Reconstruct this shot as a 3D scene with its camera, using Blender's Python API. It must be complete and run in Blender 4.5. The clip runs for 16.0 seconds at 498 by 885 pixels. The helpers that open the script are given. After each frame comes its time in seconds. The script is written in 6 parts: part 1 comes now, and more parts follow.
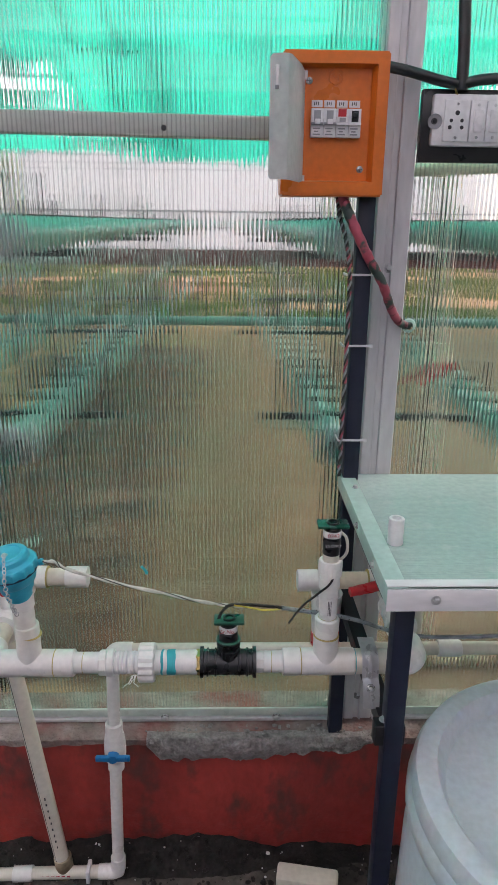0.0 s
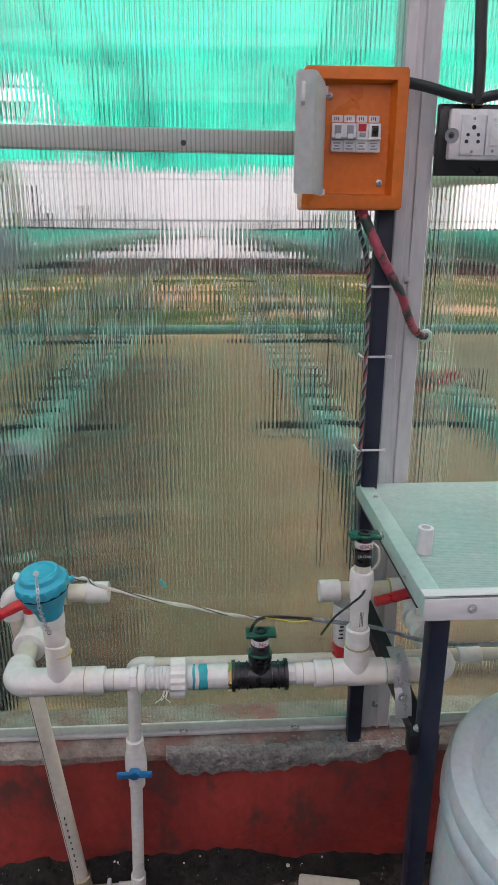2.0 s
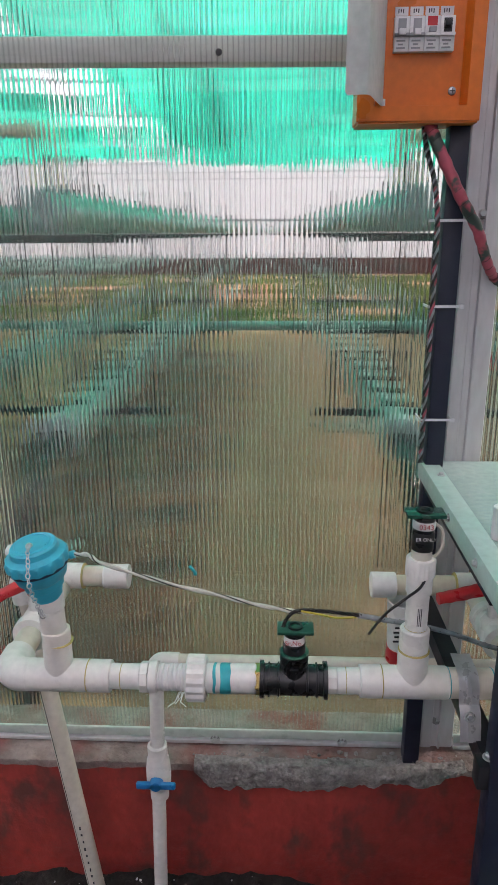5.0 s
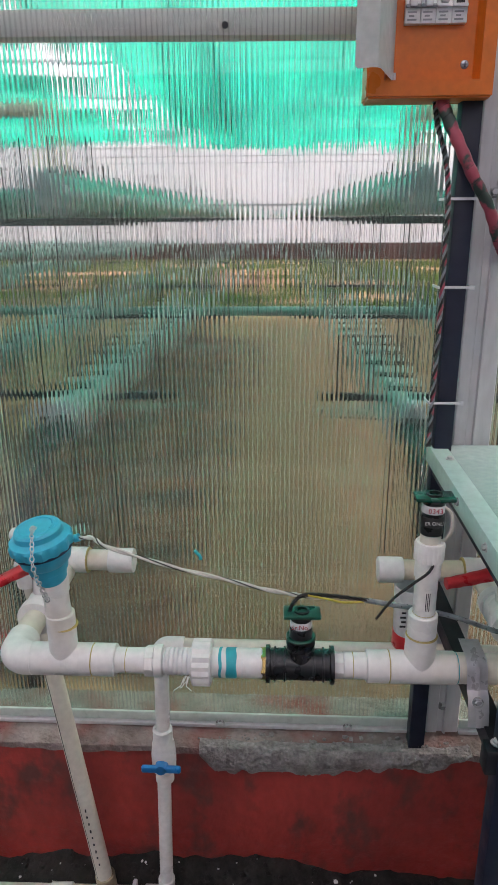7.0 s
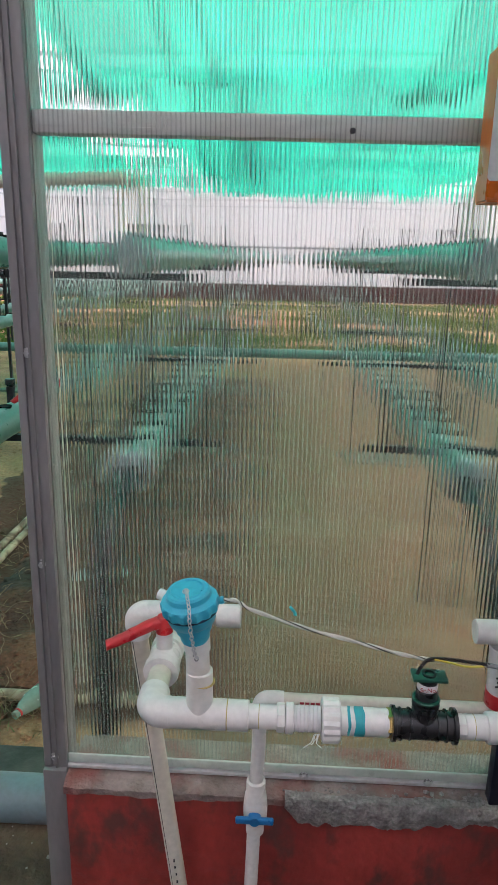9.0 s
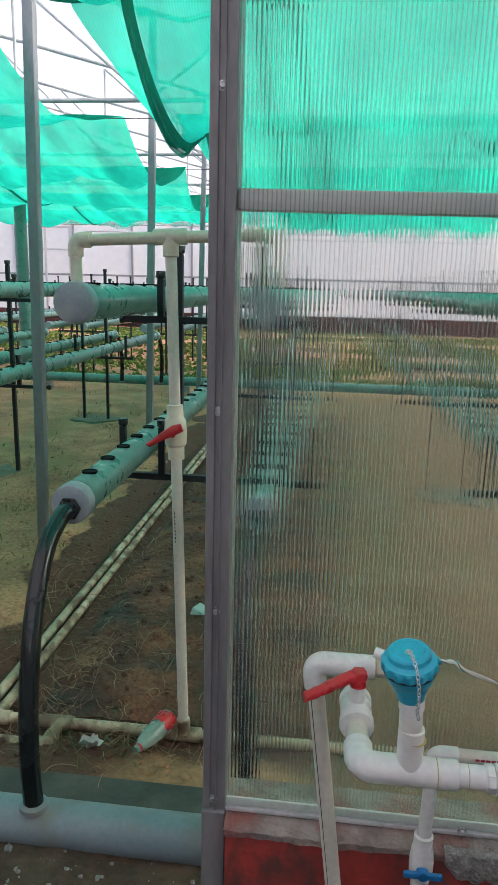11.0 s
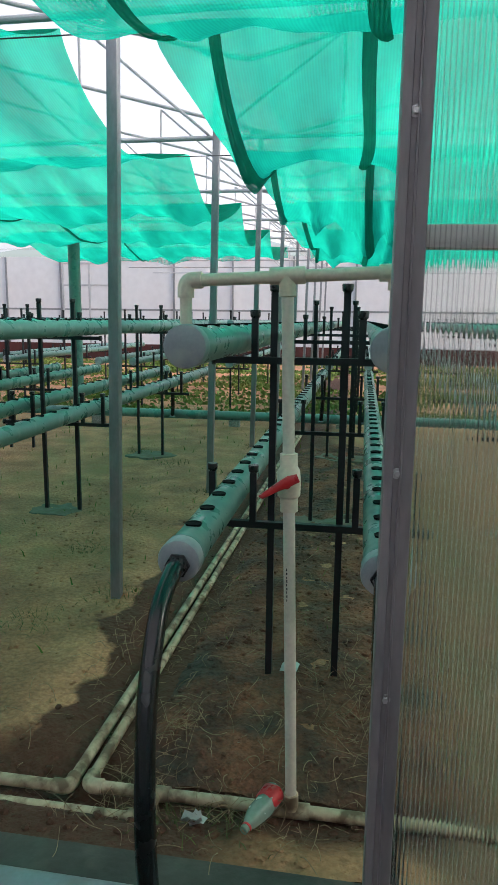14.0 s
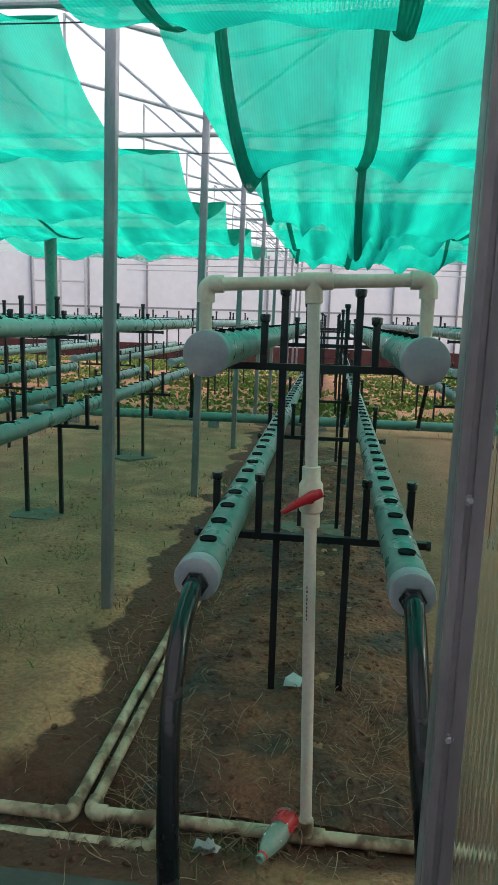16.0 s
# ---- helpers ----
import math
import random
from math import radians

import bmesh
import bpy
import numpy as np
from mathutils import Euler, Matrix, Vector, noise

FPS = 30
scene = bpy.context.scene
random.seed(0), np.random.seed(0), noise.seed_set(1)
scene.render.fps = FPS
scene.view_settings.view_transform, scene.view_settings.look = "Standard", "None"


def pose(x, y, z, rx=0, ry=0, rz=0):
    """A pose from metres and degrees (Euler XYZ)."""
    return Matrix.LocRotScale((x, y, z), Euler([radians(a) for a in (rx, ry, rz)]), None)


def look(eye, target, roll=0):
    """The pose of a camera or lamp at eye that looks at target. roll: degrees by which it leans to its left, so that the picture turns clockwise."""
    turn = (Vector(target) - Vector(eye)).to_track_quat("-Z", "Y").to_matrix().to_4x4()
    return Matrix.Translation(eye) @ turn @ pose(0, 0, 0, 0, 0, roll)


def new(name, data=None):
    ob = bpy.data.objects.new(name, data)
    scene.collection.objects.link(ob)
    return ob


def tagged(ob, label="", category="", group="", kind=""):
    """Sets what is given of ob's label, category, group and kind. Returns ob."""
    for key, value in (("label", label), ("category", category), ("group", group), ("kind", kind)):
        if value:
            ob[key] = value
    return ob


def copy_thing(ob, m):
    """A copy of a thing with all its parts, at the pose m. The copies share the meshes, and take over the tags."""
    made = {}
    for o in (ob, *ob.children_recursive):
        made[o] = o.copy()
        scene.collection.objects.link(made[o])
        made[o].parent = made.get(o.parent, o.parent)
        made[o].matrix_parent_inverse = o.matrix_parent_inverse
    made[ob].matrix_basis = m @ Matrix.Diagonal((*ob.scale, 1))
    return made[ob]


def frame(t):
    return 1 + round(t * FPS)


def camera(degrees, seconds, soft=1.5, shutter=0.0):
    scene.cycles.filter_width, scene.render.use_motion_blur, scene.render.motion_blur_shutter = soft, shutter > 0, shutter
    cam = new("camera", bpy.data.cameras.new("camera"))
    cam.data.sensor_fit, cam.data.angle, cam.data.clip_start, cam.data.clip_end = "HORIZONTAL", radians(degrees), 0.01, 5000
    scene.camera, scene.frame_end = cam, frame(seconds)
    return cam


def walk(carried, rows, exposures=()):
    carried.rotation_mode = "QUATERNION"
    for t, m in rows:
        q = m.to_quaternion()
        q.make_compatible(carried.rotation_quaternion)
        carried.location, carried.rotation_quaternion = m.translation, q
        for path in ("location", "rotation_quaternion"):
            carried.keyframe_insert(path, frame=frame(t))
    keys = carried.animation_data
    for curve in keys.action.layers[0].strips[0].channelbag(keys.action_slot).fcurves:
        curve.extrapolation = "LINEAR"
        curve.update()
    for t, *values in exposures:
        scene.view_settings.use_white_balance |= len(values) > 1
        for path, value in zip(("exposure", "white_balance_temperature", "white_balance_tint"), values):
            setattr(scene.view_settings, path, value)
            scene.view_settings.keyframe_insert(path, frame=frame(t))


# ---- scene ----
cam = camera(40.4, 16.0)
METRES, EYE, TILT, LEAN, TURN = 1.2, 1.36, 0.0, 0.0, -1.6
ROWS = [
    (0.0, 0.0, 0.0, 0.0, 0.2, -18.07, -0.62),
    (0.5, -0.019, 0.0021, 0.0012, 0.3, -17.59, -1.07),
    (1.0, -0.0393, 0.0008, 0.0036, -0.2, -17.22, -1.11),
    (1.5, -0.0535, 0.008, 0.0057, -1.31, -17.23, -1.05),
    (2.0, -0.0603, 0.0005, 0.0065, -1.69, -17.42, -0.21),
    (2.5, -0.0702, 0.0009, 0.0029, -0.55, -17.35, -0.55),
    (3.0, -0.0711, 0.0125, -0.0073, 0.52, -17.07, -0.39),
    (3.5, -0.0571, 0.0423, -0.0283, 2.07, -16.94, 0.54),
    (4.0, -0.0294, 0.0887, -0.0526, 3.23, -16.51, 0.76),
    (6.5, -0.0244, 0.1307, -0.0913, 4.19, -18.42, 0.31),
    (7.0, -0.0284, 0.13, -0.089, 4.32, -18.33, 0.36),
    (7.5, -0.0444, 0.1234, -0.0844, 4.2, -18.25, -0.35),
    (8.0, -0.0821, 0.1092, -0.0683, 4.05, -17.1, -1.15),
    (10.5, -0.3223, 0.0301, 0.0013, 6.78, -13.77, -1.14),
    (11.0, -0.3699, 0.0223, 0.0096, 8.35, -12.91, -1.37),
    (11.5, -0.4187, 0.0394, 0.0087, 9.06, -12.21, -0.09),
    (12.0, -0.4739, 0.0597, 0.0117, 9.79, -12.28, -0.55),
    (12.5, -0.5073, 0.0745, 0.0215, 10.49, -10.74, -0.61),
    (13.0, -0.5276, 0.0891, 0.0138, 11.04, -11.14, -1.19),
    (13.5, -0.5508, 0.0973, 0.0209, 11.4, -10.72, -0.95),
    (14.0, -0.5778, 0.109, 0.026, 11.14, -10.35, -0.67),
    (14.5, -0.6062, 0.1203, 0.0289, 10.74, -10.34, -0.76),
    (15.0, -0.6373, 0.1422, 0.0333, 9.8, -10.23, -1.15),
    (15.5, -0.6625, 0.1505, 0.0392, 8.61, -10.28, -1.21),
    (16.0, -0.7043, 0.1613, 0.0398, 8.62, -10.4, -1.67),
]
EXPOSURES = [(0.0, 1.79, 6800, 21), (8.2, 1.79, 6800, 21), (10.5, 1.58, 6600, 17), (12.5, 1.2, 6550, 13), (16.0, 1.16, 6550, 13)]
SKY, SUN = 0.12, 1.1
walk(cam, [(t, pose(0, 0, EYE, TILT, LEAN, TURN) @ pose(METRES * x, METRES * y, METRES * z, 90 + pitch, roll, yaw)) for t, x, y, z, yaw, pitch, roll in ROWS], exposures=EXPOSURES)

# ---- world and light ----
world = bpy.data.worlds.new("sky")
scene.world = world
world.use_nodes = True
wn = world.node_tree
sky = wn.nodes.new("ShaderNodeTexSky")
sky.sky_type = "NISHITA"
sky.sun_disc = False
sky.sun_elevation, sky.sun_rotation = radians(36), radians(85)
sky.air_density, sky.dust_density = 1.0, 4.0
wn.links.new(sky.outputs[0], wn.nodes["Background"].inputs[0])
wn.nodes["Background"].inputs[1].default_value = SKY
sun = new("sun", bpy.data.lights.new("sun", "SUN"))
sun.data.energy, sun.data.angle, sun.data.color = SUN, radians(40), (1.0, 0.96, 0.90)
sun.matrix_world = look((5.0, 0.45, 3.7), (0, 0, 0))


# ---- materials ----
def nodes_of(m):
    m.use_nodes = True
    nt = m.node_tree
    return nt, nt.nodes["Principled BSDF"]


def node(nt, kind, **inputs):
    n = nt.nodes.new(kind)
    for k, v in inputs.items():
        n.inputs[k.replace("_", " ")].default_value = v
    return n


def noise_fac(nt, scale, detail=4.0, stretch=(1, 1, 1), lo=0.35, hi=0.65):
    tc = nt.nodes.new("ShaderNodeTexCoord")
    mp = nt.nodes.new("ShaderNodeMapping")
    mp.inputs["Scale"].default_value = stretch
    nt.links.new(tc.outputs["Object"], mp.inputs[0])
    n = node(nt, "ShaderNodeTexNoise", Scale=scale, Detail=detail)
    nt.links.new(mp.outputs[0], n.inputs["Vector"])
    r = node(nt, "ShaderNodeMapRange")
    r.inputs[1].default_value, r.inputs[2].default_value = lo, hi
    nt.links.new(n.outputs[0], r.inputs[0])
    return r.outputs[0]


def mixed(nt, fac, a, b):
    mx = nt.nodes.new("ShaderNodeMix")
    mx.data_type = "RGBA"
    for sock, v in ((mx.inputs[0], fac), (mx.inputs[6], a), (mx.inputs[7], b)):
        if isinstance(v, bpy.types.NodeSocket):
            nt.links.new(v, sock)
        elif isinstance(v, (int, float)):
            sock.default_value = v
        else:
            sock.default_value = (*v, 1)
    return mx.outputs[2]


def mat(name, base, other=None, rough=0.5, metal=0.0, scale=12.0, fine=90.0, bump=0.0, bump_scale=120.0, stretch=(1, 1, 1), dirt=None, dirt_scale=5.0, dirt_lo=0.52, dirt_hi=0.75, rand=0.0, fine_dark=0.8, **extra):
    """Base colour varied at two scales, with dirt patches, fine relief and uneven gloss."""
    m = bpy.data.materials.new(name)
    nt, p = nodes_of(m)
    if other is None:
        other = tuple(c * 0.82 for c in base)
    col = mixed(nt, noise_fac(nt, scale, 5.0, stretch), base, other)
    f2 = noise_fac(nt, fine, 3.0, stretch, 0.3, 0.9)
    dark = mixed(nt, 1.0, col, col)
    mul = nt.nodes.new("ShaderNodeMix")
    mul.data_type, mul.blend_type = "RGBA", "MULTIPLY"
    nt.links.new(f2, mul.inputs[0])
    nt.links.new(dark, mul.inputs[6])
    mul.inputs[7].default_value = (fine_dark, fine_dark, fine_dark, 1)
    col = mul.outputs[2]
    if dirt:
        col = mixed(nt, noise_fac(nt, dirt_scale, 8.0, stretch, dirt_lo, dirt_hi), col, dirt)
    if rand:
        oi = nt.nodes.new("ShaderNodeObjectInfo")
        hs = nt.nodes.new("ShaderNodeHueSaturation")
        r = node(nt, "ShaderNodeMapRange")
        r.inputs[3].default_value, r.inputs[4].default_value = 1 - rand, 1 + rand
        nt.links.new(oi.outputs["Random"], r.inputs[0])
        nt.links.new(r.outputs[0], hs.inputs["Value"])
        nt.links.new(col, hs.inputs["Color"])
        col = hs.outputs[0]
    nt.links.new(col, p.inputs["Base Color"])
    rr = node(nt, "ShaderNodeMapRange")
    rr.inputs[3].default_value, rr.inputs[4].default_value = max(0.02, rough - 0.1), min(1, rough + 0.1)
    nt.links.new(noise_fac(nt, scale * 2.3, 4.0), rr.inputs[0])
    nt.links.new(rr.outputs[0], p.inputs["Roughness"])
    p.inputs["Metallic"].default_value = metal
    if bump:
        b = node(nt, "ShaderNodeBump", Strength=1.0, Distance=bump)
        nt.links.new(noise_fac(nt, bump_scale, 6.0, (1, 1, 1), 0.0, 1.0), b.inputs["Height"])
        nt.links.new(b.outputs[0], p.inputs["Normal"])
    for k, v in extra.items():
        p.inputs[k.replace("_", " ")].default_value = v
    return m


PVC = mat("white_pvc", (0.80, 0.78, 0.76), (0.74, 0.72, 0.69), 0.35, scale=8, dirt=(0.62, 0.56, 0.45), dirt_scale=9, dirt_lo=0.62, dirt_hi=0.9)
PVC_OLD = mat("aged_cream_pvc", (0.66, 0.58, 0.44), (0.72, 0.66, 0.54), 0.42, scale=7, dirt=(0.36, 0.28, 0.19), dirt_scale=11, dirt_lo=0.58, dirt_hi=0.85)
PVC_DIRTY = mat("muddy_cream_pvc", (0.55, 0.46, 0.32), (0.40, 0.32, 0.21), 0.6, scale=10, dirt=(0.15, 0.10, 0.06), dirt_scale=16, dirt_lo=0.44, dirt_hi=0.6)
PVC_PALE = mat("pale_pvc_pipe", (0.70, 0.66, 0.58), (0.63, 0.58, 0.49), 0.4, scale=6, dirt=(0.42, 0.36, 0.24), dirt_scale=12, dirt_lo=0.62, dirt_hi=0.9)
GREEN = mat("sea_green_pvc", (0.085, 0.205, 0.185), (0.11, 0.24, 0.215), 0.33, scale=5, dirt=(0.28, 0.34, 0.29), dirt_scale=9, dirt_lo=0.58, dirt_hi=0.95)
CAP_GREY = mat("grey_green_cap", (0.26, 0.29, 0.32), (0.31, 0.34, 0.37), 0.45, scale=9, dirt=(0.42, 0.44, 0.42), dirt_scale=12)
BLACK = mat("black_painted_steel", (0.007, 0.008, 0.012), (0.011, 0.012, 0.017), 0.5, scale=14, bump=0.0002)
NAVY = mat("blue_black_painted_steel", (0.006, 0.009, 0.026), (0.009, 0.013, 0.034), 0.5, scale=14, bump=0.0002)
RUBBER = mat("black_plastic", (0.014, 0.015, 0.016), (0.02, 0.02, 0.022), 0.3, scale=20)
HOSE = mat("wet_black_hose", (0.004, 0.007, 0.008), (0.007, 0.011, 0.012), 0.2, scale=9, dirt=(0.022, 0.028, 0.028), dirt_scale=16, dirt_lo=0.62)
STEEL = mat("galvanised_steel", (0.24, 0.255, 0.27), (0.31, 0.325, 0.34), 0.5, metal=0.3, scale=16, stretch=(1, 1, 0.3), dirt=(0.24, 0.25, 0.26), dirt_scale=8)
ALU = mat("scuffed_aluminium", (0.66, 0.645, 0.66), (0.55, 0.535, 0.55), 0.45, metal=0.2, scale=9, stretch=(1, 1, 0.25), dirt=(0.66, 0.64, 0.64), dirt_scale=6, dirt_lo=0.58, dirt_hi=0.72)
# lighter copy of the steel: light on the high tubes put into the colour
TRUSSM = mat("lit_galvanised_tube", (0.52, 0.54, 0.56), (0.44, 0.46, 0.48), 0.5, metal=0.1)
# darker grey than ALU, for the left post and its foot
ALU_DULL = mat("dark_grey_aluminium", (0.28, 0.266, 0.272), (0.18, 0.172, 0.180), 0.5, metal=0.2, scale=9, stretch=(1, 1, 0.25), dirt=(0.26, 0.25, 0.265), dirt_scale=6, dirt_lo=0.58, dirt_hi=0.72)
RAILALU = mat("clean_aluminium", (0.84, 0.83, 0.85), (0.74, 0.73, 0.75), 0.4, metal=0.0, scale=9, stretch=(0.25, 1, 1))
# black plastic, deepened so the shallow cup floors look like shaded hollows
CUPBLACK = mat("matt_black_cup", (0.006, 0.007, 0.008), None, 0.9, Specular_IOR_Level=0.15)
CHROME = mat("bright_zinc", (0.62, 0.62, 0.63), None, 0.3, metal=0.55)
ORANGE = mat("orange_powder_coat", (0.74, 0.175, 0.015), (0.70, 0.16, 0.014), 0.36, scale=4, bump=0.00015, bump_scale=300)
WHITE = mat("white_plastic", (0.78, 0.77, 0.78), (0.72, 0.71, 0.72), 0.35, scale=6)
COVER = mat("white_enamel_cover", (0.82, 0.81, 0.82), (0.78, 0.77, 0.78), 0.4, scale=5)
BLUE = mat("sky_blue_plastic", (0.02, 0.45, 0.62), (0.022, 0.41, 0.58), 0.38, scale=14)
BLUE_DEEP = mat("blue_valve_plastic", (0.01, 0.20, 0.50), None, 0.35)
GASKET = mat("dark_gasket", (0.01, 0.025, 0.07), None, 0.6)
RED = mat("red_plastic", (0.62, 0.028, 0.035), (0.55, 0.02, 0.03), 0.35, scale=20)
BRASS = mat("brass", (0.52, 0.36, 0.13), None, 0.35, metal=0.9)
TEAL = mat("teal_pipe_cement", (0.01, 0.36, 0.42), (0.02, 0.44, 0.48), 0.4)
YELLOW = mat("yellow_cement", (0.52, 0.40, 0.10), (0.46, 0.36, 0.14), 0.5)
PCB = mat("dark_green_plate", (0.012, 0.09, 0.06), None, 0.3)
INK = mat("dark_ink", (0.03, 0.03, 0.035), None, 0.6)
REDINK = mat("red_ink", (0.45, 0.03, 0.05), None, 0.6)
PAPER = mat("paper_label", (0.76, 0.74, 0.74), None, 0.7)
GREYPL = mat("grey_plastic", (0.32, 0.32, 0.34), None, 0.4)
BLACKBOARD = mat("black_laminate", (0.018, 0.018, 0.02), None, 0.35)
SOIL = mat("damp_brown_soil", (0.62, 0.305, 0.162), (0.35, 0.168, 0.090), 0.95, fine_dark=0.4, scale=3.2, fine=55, bump=0.02, bump_scale=42, dirt=(0.28, 0.170, 0.078), dirt_scale=1.7, dirt_lo=0.5, dirt_hi=0.68)
WET = mat("dark_wet_soil", (0.105, 0.062, 0.036), (0.060, 0.036, 0.022), 0.9, fine_dark=0.5, scale=5, fine=40, bump=0.02, bump_scale=40, dirt=(0.11, 0.068, 0.04), dirt_scale=6)
FOOT = mat("mossy_footing_concrete", (0.19, 0.18, 0.145), (0.13, 0.13, 0.10), 0.95, scale=9, fine=60, bump=0.006, bump_scale=40, dirt=(0.16, 0.13, 0.085), dirt_scale=7, dirt_lo=0.45)
STRAPM = mat("bright_strap_aluminium", (0.74, 0.73, 0.75), (0.66, 0.65, 0.67), 0.35, metal=0.25, scale=30)
TRIMC = mat("pale_clear_edge_strip", (0.56, 0.62, 0.57), (0.48, 0.55, 0.50), 0.35, scale=20)
BED = mat("reddish_loose_earth", (0.29, 0.120, 0.066), (0.10, 0.043, 0.028), 0.97, fine_dark=0.35, scale=4.5, fine=75, bump=0.03, bump_scale=32, dirt=(0.05, 0.042, 0.034), dirt_scale=3.2, dirt_lo=0.5, dirt_hi=0.66)


def add_wet_and_shade(m):
    """Dark wet earth along the supply trench and at its near end, with a ragged edge, and shade painted on the soil to
    the right.
    """
    nt = m.node_tree
    p = nt.nodes["Principled BSDF"]
    dry = p.inputs["Base Color"].links[0].from_socket
    tc = nt.nodes.new("ShaderNodeTexCoord")
    sep = nt.nodes.new("ShaderNodeSeparateXYZ")
    nt.links.new(tc.outputs["Object"], sep.inputs[0])
    rag = noise_fac(nt, 3.2, 8.0, (1, 1, 1), 0.2, 0.8)

    def step(sock, lo, hi, ragged):
        s = nt.nodes.new("ShaderNodeMath")
        s.operation = "MULTIPLY_ADD"
        nt.links.new(rag, s.inputs[0])
        s.inputs[1].default_value = ragged
        nt.links.new(sock, s.inputs[2])
        r = node(nt, "ShaderNodeMapRange")
        r.inputs[1].default_value, r.inputs[2].default_value = lo, hi
        nt.links.new(s.outputs[0], r.inputs[0])
        return r.outputs[0]

    def both(kind, u, v):
        n = nt.nodes.new("ShaderNodeMath")
        n.operation = kind
        nt.links.new(u, n.inputs[0])
        nt.links.new(v, n.inputs[1])
        return n.outputs[0]

    trench = both("MULTIPLY", step(sep.outputs[0], -1.575, -1.535, 0.45), step(sep.outputs[0], -0.7, -0.95, 0.3))
    near = both("MULTIPLY", step(sep.outputs[1], 2.28, 2.22, 0.3), step(sep.outputs[1], 1.80, 1.90, 0.12))
    near = both("MULTIPLY", near, step(sep.outputs[0], -1.95, -1.6, 0.3))
    col = mixed(nt, both("MAXIMUM", trench, near), dry, (0.090, 0.038, 0.021))
    # darker soil between the frames on the right: shade put into the colour
    toned = both("MULTIPLY", step(sep.outputs[0], -0.34, -0.20, 0.3), step(sep.outputs[1], 10.0, 8.4, 0.9))
    half = nt.nodes.new("ShaderNodeMath")
    half.operation = "MULTIPLY"
    half.inputs[1].default_value = 0.85
    nt.links.new(toned, half.inputs[0])
    col = mixed(nt, half.outputs[0], col, (0.19, 0.108, 0.060))
    nt.links.new(col, p.inputs["Base Color"])


add_wet_and_shade(SOIL)
CONC = mat("grey_mortar", (0.44, 0.405, 0.39), (0.27, 0.245, 0.235), 0.95, fine_dark=0.55, scale=55, fine=190, bump=0.016, bump_scale=90)
SILLCONC = mat("stained_sill_cement", (0.36, 0.29, 0.27), (0.21, 0.16, 0.145), 0.95, scale=18, fine=140, bump=0.012, bump_scale=70, dirt=(0.26, 0.07, 0.055), dirt_scale=8, dirt_lo=0.5, dirt_hi=0.7)
DARKCONC = mat("dark_wet_concrete", (0.062, 0.066, 0.058), (0.04, 0.042, 0.038), 0.75, scale=5, fine=60, bump=0.003, bump_scale=50, dirt=(0.10, 0.095, 0.08), dirt_scale=8)
GRIT = mat("dark_gritty_floor", (0.055, 0.048, 0.042), (0.10, 0.088, 0.076), 0.95, scale=30, fine=160, bump=0.005, bump_scale=90, dirt=(0.02, 0.018, 0.017), dirt_scale=4, dirt_lo=0.48, dirt_hi=0.62)
DARKDIRT = mat("black_crumbly_dirt", (0.013, 0.011, 0.010), (0.030, 0.025, 0.021), 0.97, fine_dark=0.4, scale=24, fine=120, bump=0.01, bump_scale=80)
REDPAINT = mat("faded_red_oxide_paint", (0.42, 0.052, 0.042), (0.27, 0.036, 0.030), 0.5, fine_dark=0.65, scale=8, fine=60, bump=0.006, bump_scale=28, stretch=(1, 1, 0.6), dirt=(0.12, 0.040, 0.034), dirt_scale=15, dirt_lo=0.54, dirt_hi=0.68)
DRUM = mat("milky_drum_plastic", (0.62, 0.69, 0.73), (0.55, 0.62, 0.66), 0.38, scale=3, Subsurface_Weight=0.25)
MINT = mat("pale_mint_edge", (0.42, 0.60, 0.55), (0.48, 0.64, 0.60), 0.4, scale=12)
PALEBLUE = mat("pale_blue_drain_pipe", (0.16, 0.215, 0.245), (0.20, 0.26, 0.28), 0.45, scale=4, dirt=(0.16, 0.17, 0.15), dirt_scale=9, dirt_lo=0.5, dirt_hi=0.72)
DARKRED = mat("dirty_dark_red_paint", (0.10, 0.022, 0.02), (0.06, 0.02, 0.018), 0.8, scale=2)
WALLSHEET = mat("grey_wall_sheet", (0.56, 0.56, 0.57), (0.46, 0.47, 0.48), 0.5, scale=1.2, stretch=(3, 3, 0.5))


